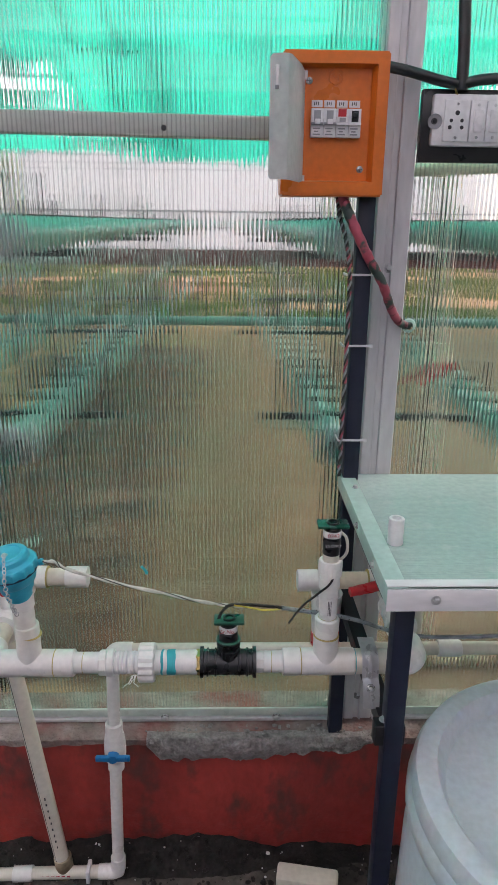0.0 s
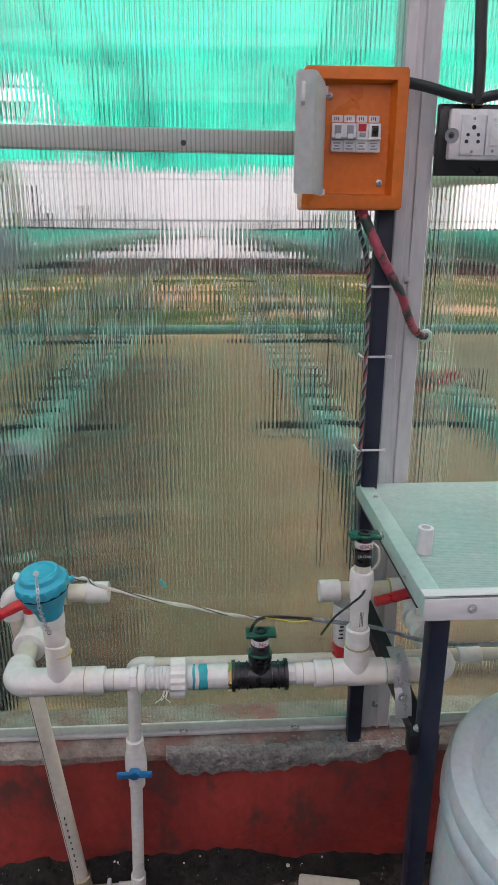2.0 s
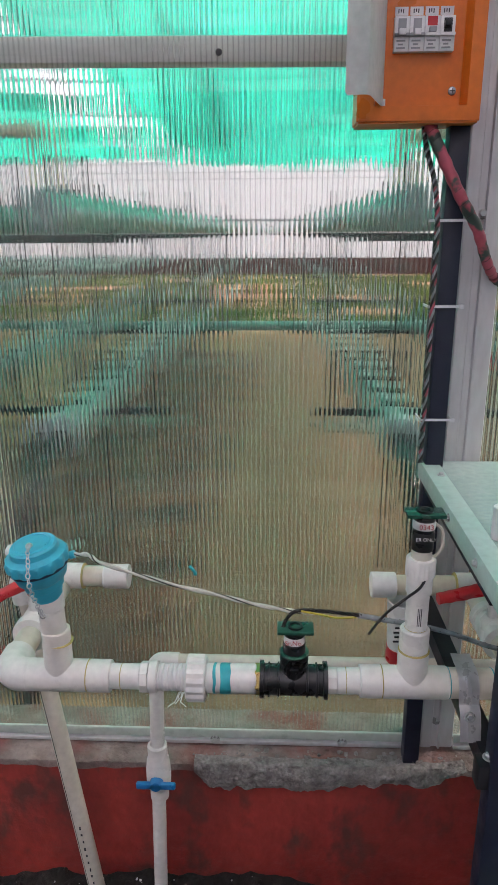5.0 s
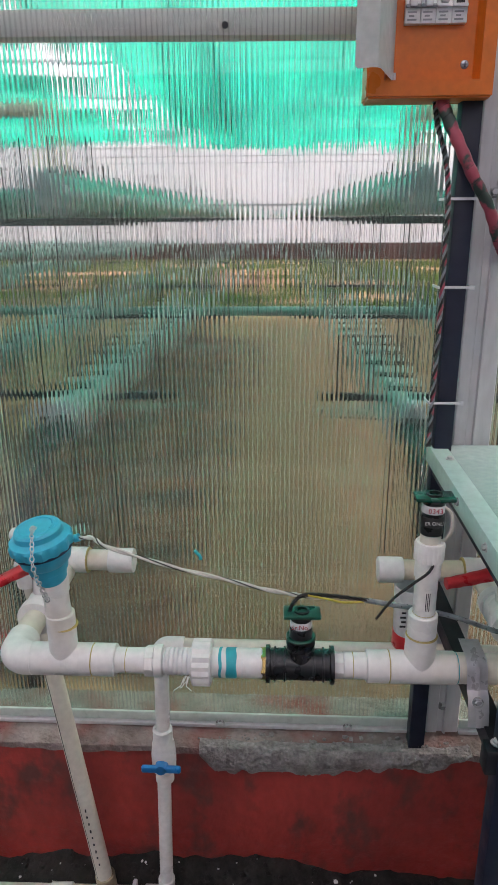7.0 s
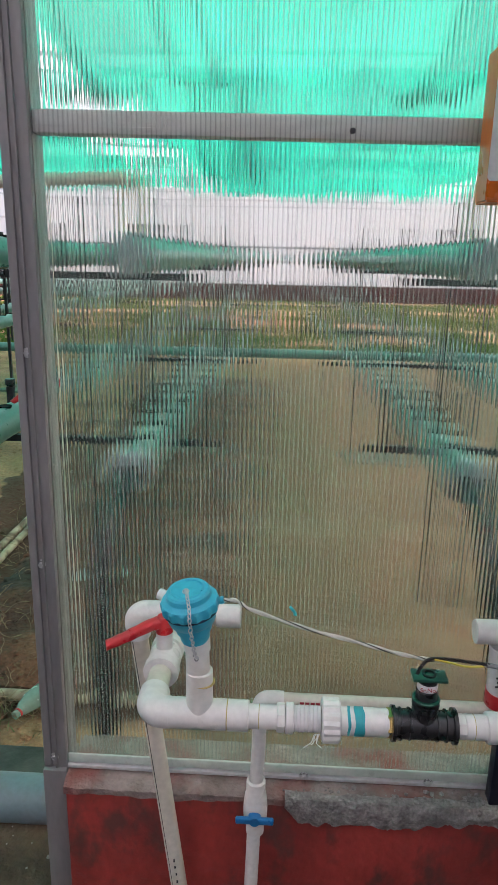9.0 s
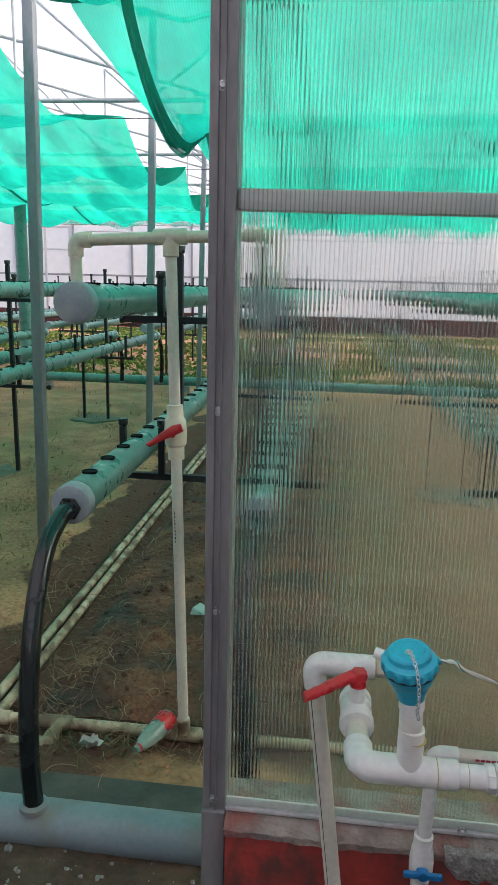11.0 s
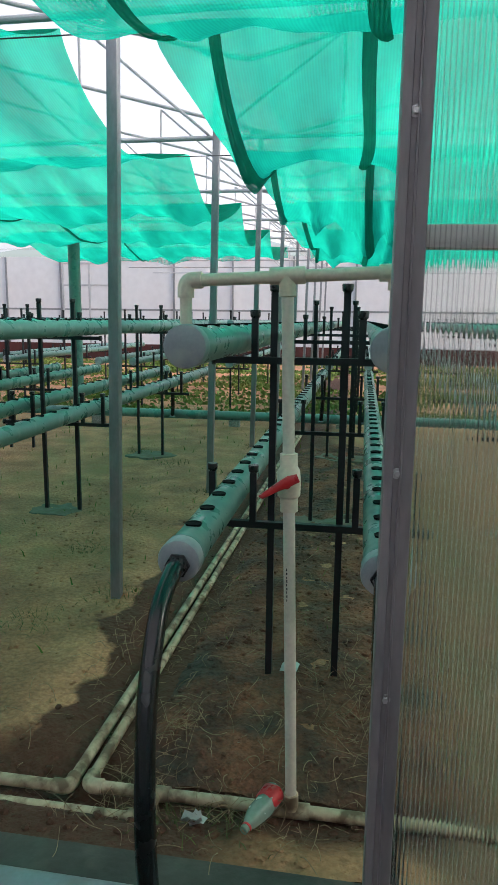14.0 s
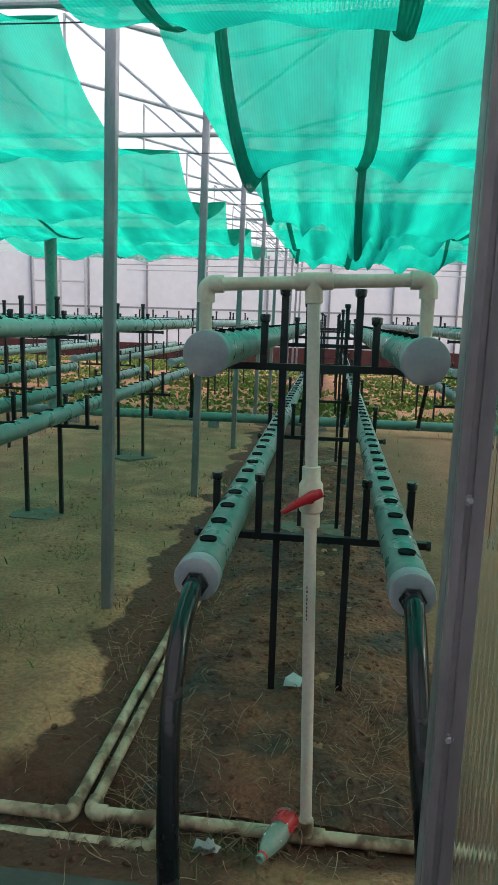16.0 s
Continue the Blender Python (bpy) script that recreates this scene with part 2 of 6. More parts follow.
def sheet_material(name, tint, rough_mix, colour):
    """Glass with a little milky scatter, for extruded polycarbonate."""
    m = bpy.data.materials.new(name)
    m.use_nodes = True
    nt = m.node_tree
    nt.nodes.remove(nt.nodes["Principled BSDF"])
    out = nt.nodes["Material Output"]
    g = node(nt, "ShaderNodeBsdfGlass", Color=(*tint, 1), Roughness=0.03, IOR=1.4)
    tr = node(nt, "ShaderNodeBsdfTranslucent", Color=(*colour, 1))
    df = node(nt, "ShaderNodeBsdfDiffuse", Color=(*colour, 1))
    a = nt.nodes.new("ShaderNodeMixShader")
    a.inputs[0].default_value = 0.4
    nt.links.new(tr.outputs[0], a.inputs[1])
    nt.links.new(df.outputs[0], a.inputs[2])
    b = nt.nodes.new("ShaderNodeMixShader")
    r = node(nt, "ShaderNodeMapRange")
    r.inputs[3].default_value, r.inputs[4].default_value = rough_mix * 0.5, rough_mix * 1.7
    nt.links.new(noise_fac(nt, 3.0, 6.0, (1, 1, 0.35)), r.inputs[0])
    # the webs inside the sheet scatter more than the clear cells between them
    tc = nt.nodes.new("ShaderNodeTexCoord")
    sep = nt.nodes.new("ShaderNodeSeparateXYZ")
    nt.links.new(tc.outputs["Object"], sep.inputs[0])
    f = sep.outputs[0]
    for op, v in (("MULTIPLY", 2 * math.pi / 0.0076), ("SINE", 0), ("MULTIPLY", 0.5), ("ADD", 0.5), ("POWER", 6.0), ("MULTIPLY", 0.21)):
        mm = nt.nodes.new("ShaderNodeMath")
        mm.operation = op
        mm.inputs[1].default_value = v
        nt.links.new(f, mm.inputs[0])
        f = mm.outputs[0]
    ad = nt.nodes.new("ShaderNodeMath")
    ad.operation = "ADD"
    nt.links.new(f, ad.inputs[0])
    nt.links.new(r.outputs[0], ad.inputs[1])
    nt.links.new(ad.outputs[0], b.inputs[0])
    nt.links.new(g.outputs[0], b.inputs[1])
    nt.links.new(a.outputs[0], b.inputs[2])
    nt.links.new(b.outputs[0], out.inputs[0])
    return m


def thin_material(name, colour, through_part, scatter=0.6, weave=0.0, vary=1.0, stretch=(1, 1, 1)):
    """A thin sheet that lets some light straight through and scatters the rest."""
    m = bpy.data.materials.new(name)
    m.use_nodes = True
    nt = m.node_tree
    nt.nodes.remove(nt.nodes["Principled BSDF"])
    out = nt.nodes["Material Output"]
    t = nt.nodes.new("ShaderNodeBsdfTransparent")
    tr = node(nt, "ShaderNodeBsdfTranslucent")
    df = node(nt, "ShaderNodeBsdfDiffuse")
    col = mixed(nt, noise_fac(nt, 2.2, 6.0, stretch), colour, tuple(c * (1 - 0.3 * vary) for c in colour))
    nt.links.new(col, tr.inputs[0])
    nt.links.new(col, df.inputs[0])
    a = nt.nodes.new("ShaderNodeMixShader")
    a.inputs[0].default_value = 1 - scatter
    nt.links.new(tr.outputs[0], a.inputs[1])
    nt.links.new(df.outputs[0], a.inputs[2])
    b = nt.nodes.new("ShaderNodeMixShader")
    fac = node(nt, "ShaderNodeMapRange")
    fac.inputs[3].default_value, fac.inputs[4].default_value = 1 - through_part * (1 + 0.8 * vary), 1 - through_part * (1 - 0.6 * vary)
    nt.links.new(noise_fac(nt, 5.0, 7.0, stretch, 0.3, 0.7), fac.inputs[0])
    f = fac.outputs[0]
    if weave:
        tc = nt.nodes.new("ShaderNodeTexCoord")
        w = node(nt, "ShaderNodeTexWave", Scale=weave, Distortion=1.2, Detail=2.0)
        w.bands_direction = "X"
        nt.links.new(tc.outputs["Object"], w.inputs["Vector"])
        wm = node(nt, "ShaderNodeMapRange")
        wm.inputs[3].default_value, wm.inputs[4].default_value = 0.89, 1.02
        nt.links.new(w.outputs[1], wm.inputs[0])
        mm = nt.nodes.new("ShaderNodeMath")
        mm.operation, mm.use_clamp = "MULTIPLY", True
        nt.links.new(f, mm.inputs[0])
        nt.links.new(wm.outputs[0], mm.inputs[1])
        f = mm.outputs[0]
    nt.links.new(f, b.inputs[0])
    nt.links.new(t.outputs[0], b.inputs[1])
    nt.links.new(a.outputs[0], b.inputs[2])
    nt.links.new(b.outputs[0], out.inputs[0])
    return m


POLY = sheet_material("ribbed_polycarbonate", (0.97, 0.98, 0.96), 0.016, (0.72, 0.73, 0.70))
# the stretched dark streaks paint the shading of wrinkles into the net's colour
NET = thin_material("green_shade_net", (0.002, 0.63, 0.435), 0.020, 0.88, 26.0, 1.3, (2.2, 0.5, 1))
NETTHIN = thin_material("sheer_green_net", (0.01, 0.55, 0.40), 0.35, 0.85, 26.0, 0.6, (2, 2, 1))
NETBAND = thin_material("doubled_green_net", (0.010, 0.24, 0.17), 0.02, 0.6, 24.0)
WALLFILM = thin_material("milky_wall_film", (0.94, 0.94, 0.95), 0.3, 0.85, 0.0, 0.12)
# film of the unseen near roof, toned to hold back light from the near bay
NEARROOF = thin_material("dimming_roof_film", (0.80, 0.80, 0.80), 0.3, 0.8, 0.0, 0.2)
ROOFSHEET = thin_material("milky_roof_film", (0.93, 0.94, 0.95), 0.4, 0.8, 0.0, 0.12)


# ---- mesh helpers ----
def box(bm, x0, x1, y0, y1, z0, z1, bevel=0.0):
    m = bmesh.ops.create_cube(bm, size=1.0)["verts"]
    bmesh.ops.transform(bm, verts=m, matrix=Matrix.Translation(((x0 + x1) / 2, (y0 + y1) / 2, (z0 + z1) / 2)) @ Matrix.Diagonal((x1 - x0, y1 - y0, z1 - z0, 1)))
    if bevel:
        edges = list({e for v in m for e in v.link_edges})
        bmesh.ops.bevel(bm, geom=edges, offset=bevel, segments=2, affect="EDGES", profile=0.5)
    return bm


def lathe(bm, profile, origin=(0, 0, 0), axis=(0, 0, 1), n=24, wave=None):
    """Turn a profile of (radius, height) round an axis through origin."""
    q = Vector(axis).normalized().to_track_quat("Z", "Y").to_matrix()
    o = Vector(origin)
    rings = []
    for r, h in profile:
        if r <= 1e-6:
            rings.append([bm.verts.new(o + q @ Vector((0, 0, h)))])
        else:
            ring = []
            for k in range(n):
                a = 2 * math.pi * k / n
                rr = r + (wave[0] * math.cos(wave[1] * a) if wave and wave[2] <= h <= wave[3] else 0)
                ring.append(bm.verts.new(o + q @ Vector((rr * math.cos(a), rr * math.sin(a), h))))
            rings.append(ring)
    for a, b in zip(rings, rings[1:]):
        for k in range(n):
            k2 = (k + 1) % n
            if len(a) == 1 and len(b) > 1:
                bm.faces.new((a[0], b[k2], b[k]))
            elif len(b) == 1 and len(a) > 1:
                bm.faces.new((a[k], a[k2], b[0]))
            elif len(a) > 1:
                bm.faces.new((a[k], a[k2], b[k2], b[k]))
    return bm


def rod(bm, p0, p1, r, r1=None, n=20, caps=True):
    p0, p1 = Vector(p0), Vector(p1)
    length = (p1 - p0).length
    prof = [(r, 0), (r if r1 is None else r1, length)]
    if caps:
        prof = [(0, 0)] + prof + [(0, length)]
    return lathe(bm, prof, p0, p1 - p0, n)


def smooth_path(pts, steps=8):
    """Catmull-Rom curve through points."""
    p = [Vector(q) for q in pts]
    p = [p[0] * 2 - p[1]] + p + [p[-1] * 2 - p[-2]]
    out = []
    for i in range(1, len(p) - 2):
        for s in range(steps):
            t = s / steps
            a, b, c, d = p[i - 1], p[i], p[i + 1], p[i + 2]
            out.append(0.5 * ((2 * b) + (c - a) * t + (2 * a - 5 * b + 4 * c - d) * t * t + (3 * b - a - 3 * c + d) * t ** 3))
    out.append(p[-2])
    return out


def tube(bm, pts, r, n=12, caps=True):
    pts = [Vector(p) for p in pts]
    prev = None
    rings = []
    for i, p in enumerate(pts):
        d = (pts[min(i + 1, len(pts) - 1)] - pts[max(i - 1, 0)]).normalized()
        if prev is None:
            u = d.orthogonal().normalized()
        else:
            u = (prev - d * prev.dot(d)).normalized()
        prev = u
        v = d.cross(u)
        rings.append([bm.verts.new(p + (u * math.cos(2 * math.pi * k / n) + v * math.sin(2 * math.pi * k / n)) * r) for k in range(n)])
    for a, b in zip(rings, rings[1:]):
        for k in range(n):
            bm.faces.new((a[k], a[(k + 1) % n], b[(k + 1) % n], b[k]))
    if caps:
        bm.faces.new(rings[0][::-1])
        bm.faces.new(rings[-1])
    return bm


def arc(corner, d0, d1, r, n=8):
    """Points of a quarter bend at a corner, coming along d0 and leaving along d1."""
    c, a, b = Vector(corner), Vector(d0).normalized(), Vector(d1).normalized()
    o = c - a * r + b * r
    return [o + a * r * math.sin(t) - b * r * math.cos(t) for t in [math.pi / 2 * k / n for k in range(n + 1)]]


ROOT = {}


def thing(name, loc, label, category, group="", kind=""):
    e = new(name)
    e.empty_display_size = 0.05
    e.location = loc
    ROOT[e.name] = Vector(loc)
    return tagged(e, label, category, group, kind)


def part(name, bm, material, parent=None, label="", angle=35, flat=False):
    bmesh.ops.recalc_face_normals(bm, faces=bm.faces[:])
    me = bpy.data.meshes.new(name)
    off = ROOT.get(parent.name, Vector()) if parent else Vector()
    bmesh.ops.translate(bm, verts=bm.verts[:], vec=-off)
    bm.to_mesh(me)
    bm.free()
    me.materials.append(material)
    if not flat:
        me.shade_smooth()
        me.set_sharp_from_angle(angle=radians(angle))
    ob = new(name, me)
    if parent:
        ob.parent = parent
        ROOT[ob.name] = off
    if label:
        ob["label"] = label
    return ob


def single(name, bm, material, loc, label, category, group="", kind="", angle=35):
    """A thing that is one mesh, with its origin at loc."""
    bmesh.ops.translate(bm, verts=bm.verts[:], vec=-Vector(loc))
    ob = part(name, bm, material, None, "", angle)
    ob.location = loc
    ROOT[ob.name] = Vector(loc)
    return tagged(ob, label, category, group, kind)


def B():
    return bmesh.new()


def bolt(bm, p, axis, r=0.006):
    """A washer and a domed hexagon head."""
    lathe(bm, [(0, 0), (r * 1.5, 0), (r * 1.5, r * 0.25), (r * 1.1, r * 0.3)], p, axis, 16)
    lathe(bm, [(r, r * 0.25), (r, r * 0.9), (r * 0.75, r * 1.15), (0, r * 1.15)], p, axis, 6)
    return bm


# ---- large structure ----
def soil_height(x, y):
    h = 0.035 * noise.noise(Vector((x * 0.9, y * 0.9, 0.3))) + 0.020 * noise.noise(Vector((x * 4, y * 4, 1.7))) + 0.011 * noise.noise(Vector((x * 14, y * 14, 3.1)))
    h *= 1 - 0.85 * math.exp(-((x + 1.5) / 0.2) ** 2)
    # trench in which the supply pipes lie
    h -= 0.055 * math.exp(-((y - 1.93) / 0.12) ** 2)
    if y > 1.8:
        h -= 0.045 * math.exp(-((x + 1.49) / 0.14) ** 2)
    # heaped bed under the first frame
    h += 0.03 * math.exp(-((x + 0.88) / 0.3) ** 2) * min(1, max(0, (y - 2.0) / 0.5))
    return h - 0.012


def grid_mesh(bm, xs, ys, height):
    rows = [[bm.verts.new((x, y, height(x, y))) for x in xs] for y in ys]
    for a, b in zip(rows, rows[1:]):
        for k in range(len(xs) - 1):
            bm.faces.new((a[k], a[k + 1], b[k + 1], b[k]))
    return bm


def span(a, b, step):
    n = max(1, round((b - a) / step))
    return [a + (b - a) * k / n for k in range(n + 1)]


ys = span(1.657, 4.2, 0.035) + span(4.2, 10, 0.12)[1:] + span(10, 24, 0.7)[1:]
xs = span(-15, -3.2, 0.5) + span(-3.2, 0.9, 0.04)[1:] + span(0.9, 9, 0.5)[1:]
single("ground", grid_mesh(B(), xs, ys, soil_height), SOIL, (0, 0, 0), "bare damp brown soil with green algae and trampled patches", "soil", kind="structure", angle=180)
bed_h = lambda x, y: soil_height(x, y) + 0.012 * (1 - (abs(x + 0.86) / 0.52) ** 6) + 0.016 * noise.noise(Vector((x * 9, y * 9, 8))) * (1 - (abs(x + 0.86) / 0.52) ** 4) - 0.003
single("ground_bed", grid_mesh(B(), span(-1.38, -0.34, 0.025), span(1.98, 7.5, 0.03), bed_h), BED, (0, 0, 0), "heaped reddish loose earth under the growing frame", "soil", kind="structure", angle=180)
single("ground_slab", box(B(), -6, 4, 1.24, 1.66, -0.3, -0.004, 0.006), DARKCONC, (0, 0, 0), "dark damp concrete strip beside the soil", "concrete", kind="structure")
single("floor", box(B(), -6, 4, -4, 1.25, -0.3, 0.018), GRIT, (0, 0, 0), "dark gritty floor with white specks", "floor", kind="structure")

heap_h = lambda x, y: 0.012 + max(0.0, (y - 1.085) / 0.08) * (0.040 + 0.030 * noise.noise(Vector((x * 6, 1, 9))) + 0.014 * noise.noise(Vector((x * 31, y * 20, 3)))) * (1.0 if x < 0 else max(0.25, 1 - x * 2.6)) + 0.004 * noise.noise(Vector((x * 60, y * 60, 1)))
single("ground_heap", grid_mesh(B(), span(-0.60, 0.60, 0.008), span(1.075, 1.166, 0.007), heap_h), DARKDIRT, (0, 0, 0), "dark crumbly dirt heaped against the red wall", "soil", kind="structure", angle=180)

# low wall that carries the ribbed sheets, with a broken edge of grey mortar
WALL_Y = 1.165


def low_wall():
    t = thing("wall_low", (0.5, 1.2, 0.0), "low masonry wall painted faded red oxide with broken plaster", "wall", kind="structure")
    bm = box(B(), -0.60, 4.0, WALL_Y, 1.30, -0.05, 0.318, 0.006)
    bmesh.ops.subdivide_edges(bm, edges=bm.edges[:], cuts=1)
    part("painted_face", bm, REDPAINT, t)
    bm = B()
    top, front = [], []
    x = -0.602
    xs = span(-0.602, 4.0, 0.012)
    for x in xs:
        j = 0.004 * noise.noise(Vector((x * 30, 0, 5))) + 0.005 * noise.noise(Vector((x * 9, 2, 5)))
        top.append((x, 0.336 + j * 0.6, j))
    rows = [[], [], [], [], []]
    for x, z, j in top:
        for row, (yy, zz) in zip(rows, ((1.30, 0.337), (1.215, 0.337), (WALL_Y + 0.012, 0.334), (WALL_Y - 0.004, 0.325), (WALL_Y - 0.004, 0.311))):
            d = 0.003 * noise.noise(Vector((x * 40, yy * 40, zz * 40)))
            row.append(bm.verts.new((x, yy + d, zz + j * (1.4 if zz < 0.32 else 0.5))))
    for a, b in zip(rows, rows[1:]):
        for k in range(len(a) - 1):
            bm.faces.new((a[k], a[k + 1], b[k + 1], b[k]))
    part("sill", bm, SILLCONC, t, "rough stained cement sill")
    bm = B()
    rows = []
    xs = span(-0.175, 0.32, 0.0035)
    for x in xs:
        u = (x + 0.185) / 0.505
        low = 0.318 - 0.047 * min(1, u * 14) * (1 - 0.65 * max(0, (u - 0.45) / 0.55)) * min(1, (1 - u) * 10) + 0.014 * noise.noise(Vector((x * 14, 1, 2))) + 0.009 * noise.noise(Vector((x * 48, 1, 2))) + 0.003 * noise.noise(Vector((x * 160, 1, 2)))
        col = []
        for k in range(17):
            f = k / 16
            z = 0.334 + (low - 0.334) * f
            y = WALL_Y - 0.006 - 0.007 * math.sin(math.pi * min(1, f * 1.02)) - 0.005 * noise.noise(Vector((x * 40, z * 40, 4))) - 0.003 * abs(noise.noise(Vector((x * 120, z * 120, 4))))
            if k == 0:
                y = WALL_Y + 0.02
            if k == 16:
                y = WALL_Y + 0.003
            col.append(bm.verts.new((x, y, z)))
        rows.append(col)
    for a, b in zip(rows, rows[1:]):
        for k in range(16):
            bm.faces.new((a[k], b[k], b[k + 1], a[k + 1]))
    part("mortar_patch", bm, CONC, t, "broken grey mortar patch", 25)
    return t


low_wall()

# ribbed polycarbonate sheets
RIB = 0.0076


def ribbed_sheet(name, x0, x1, z0, z1, label):
    t = thing(name, ((x0 + x1) / 2, 1.215, z0), label, "polycarbonate sheet", kind="structure")
    bm = B()
    n = int((x1 - x0) / RIB * 8)
    rows = {}
    for z in (z0, z1):
        f, b = [], []
        for k in range(n + 1):
            x = x0 + (x1 - x0) * k / n
            s = math.cos(2 * math.pi * x / RIB)
            f.append(bm.verts.new((x, 1.212 + 0.00003 * s, z)))
            b.append(bm.verts.new((x, 1.218 + 0.00018 * s, z)))
        rows[z] = (f, b)
    for i in (0, 1):
        for k in range(n):
            bm.faces.new((rows[z0][i][k], rows[z0][i][k + 1], rows[z1][i][k + 1], rows[z1][i][k]))
    for z in (z0, z1):
        f, b = rows[z]
        for k in range(n):
            bm.faces.new((f[k], f[k + 1], b[k + 1], b[k]))
    for k in (0, n):
        bm.faces.new((rows[z0][0][k], rows[z1][0][k], rows[z1][1][k], rows[z0][1][k]))
    ob = part("sheet", bm, POLY, t, "", 60)
    ob.visible_shadow = False
    return t


ribbed_sheet("window_1", -0.640, 0.272, 0.352, 2.75, "clear ribbed polycarbonate sheet in an aluminium frame")
ribbed_sheet("window_2", 0.276, 1.60, 0.352, 2.75, "clear ribbed polycarbonate sheet behind the work table")
for x0, x1 in ((-0.604, 0.243), (0.306, 1.6)):
    bm = box(B(), x0, x1, 1.2045, 1.2105, 0.346, 0.366, 0.003)
    single("trim", box(B(), x0, x1, 1.199, 1.2100, 0.338, 0.3455, 0.001), ALU, (x0, 1.205, 0.338), "dull aluminium channel under the sheet", "trim", kind="structure")
    single("trim", bm, TRIMC, (x0, 1.205, 0.34), "pale greenish end strip along the foot of the sheet", "trim", kind="structure")


def upright(name, xc, w, z0, z1, bolts, label, metal):
    """Pressed aluminium cover strip with a groove, bolted over the sheet joint."""
    t = thing(name, (xc, 1.2, z0), label, "frame post", kind="structure")
    h = w / 2
    outline = [(-h, 1.211), (-h, 1.202), (-h * 0.93, 1.199), (-h * 0.36, 1.199), (-h * 0.30, 1.203), (h * 0.02, 1.203), (h * 0.06, 1.196), (h * 0.18, 1.196), (h * 0.22, 1.201), (h * 0.94, 1.201), (h, 1.204), (h, 1.211)]
    bm = B()
    lo = [bm.verts.new((xc + x, y, z0)) for x, y in outline]
    hi = [bm.verts.new((xc + x, y, z1)) for x, y in outline]
    for k in range(len(outline) - 1):
        bm.faces.new((lo[k], lo[k + 1], hi[k + 1], hi[k]))
    bm.faces.new((lo[-1], lo[0], hi[0], hi[-1]))
    bm.faces.new(lo)
    bm.faces.new(hi)
    part("cover_strip", bm, metal, t, "", 20)
    part("back_tube", box(B(), xc - h, xc + h, 1.2195, 1.268, z0 if xc > 0 else 0.0, z1, 0.003), metal, t)
    for z in bolts:
        part("bolt", bolt(B(), (xc - h * 0.08, 1.2025, z), (0, -1, 0), 0.0058), CHROME, t, "zinc hexagon bolt")
    return t


upright("post_1", -0.628, 0.046, 0.338, 2.75, (0.36, 0.774, 1.157, 1.684, 2.2), "dark grey aluminium frame post with bolted cover strip", ALU_DULL)
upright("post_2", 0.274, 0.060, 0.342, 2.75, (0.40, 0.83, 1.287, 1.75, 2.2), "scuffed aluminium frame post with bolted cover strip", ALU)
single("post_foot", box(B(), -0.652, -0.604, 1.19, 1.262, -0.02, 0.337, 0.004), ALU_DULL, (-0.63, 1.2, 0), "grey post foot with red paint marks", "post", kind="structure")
for x0, x1 in ((-0.604, 0.247), (0.302, 1.6)):
    bm = box(B(), x0, x1, 1.2195, 1.255, 1.489, 1.523, 0.002)
    box(bm, x0, x1, 1.2192, 1.225, 1.4985, 1.5005)
    if x0 < 0:
        for v in bm.verts:
            v.co.z += 0.009 * (x1 - v.co.x) / (x1 - x0)
    single("rail", bm, RAILALU, (x0, 1.23, 1.5), "grey aluminium cross rail behind the sheet", "rail", kind="structure")

# plain walls, far ends and roof that close the place; the near ones are unseen
single("wall_near_right", box(B(), 1.6, 1.7, -4, 1.3, 0, 2.8), WALLSHEET, (1.6, 0, 0), "plain milky sheet wall", "wall", kind="structure")
single("wall_behind", box(B(), -6.2, 1.7, -4.1, -4, 0, 2.8), WALLSHEET, (0, -4, 0), "plain milky sheet wall", "wall", kind="structure")
single("wall_near_left", box(B(), -6.2, -6, -4, 1.3, 0, 2.8), WALLSHEET, (-6, 0, 0), "plain milky sheet wall", "wall", kind="structure")
single("wall_partition_left", box(B(), -6, -2.6, 1.2, 1.26, 0, 2.75), WALLSHEET, (-4, 1.2, 0), "plain milky sheet wall", "wall", kind="structure")
single("wall_partition_right", box(B(), 1.6, 9, 1.2, 1.26, 0, 2.75), WALLSHEET, (4, 1.2, 0), "plain milky sheet wall", "wall", kind="structure")
FAR = 22.5


def far_wall():
    t = thing("wall_far", (-1, FAR, 0), "milky polycarbonate end wall on a low red base", "wall", kind="structure")
    part("base_wall", box(B(), -15, 9, FAR, FAR + 0.2, -0.1, 0.50), DARKRED, t)
    for x0 in range(-15, 9, 2):
        ob = part("sheet", box(B(), x0 + 0.03, x0 + 1.97, FAR + 0.05, FAR + 0.06, 0.50, 3.4), WALLFILM, t)
        part("upright", box(B(), x0 - 0.03, x0 + 0.03, FAR + 0.02, FAR + 0.1, 0.55, 3.4, 0.004), STEEL, t)
    part("rail", box(B(), -15, 9, FAR, FAR + 0.05, 1.62, 1.68), STEEL, t)
    for x in (-10.9, -9.95, -9.1):
        part("door_post", box(B(), x - 0.035, x + 0.035, FAR - 0.04, FAR + 0.0, 0.5, 3.2, 0.004), TRUSSM, t)
    for z in (2.45, 3.17):
        part("door_bar", box(B(), -10.865, -9.135, FAR - 0.035, FAR - 0.002, z - 0.03, z + 0.03, 0.004), TRUSSM, t)
    return t


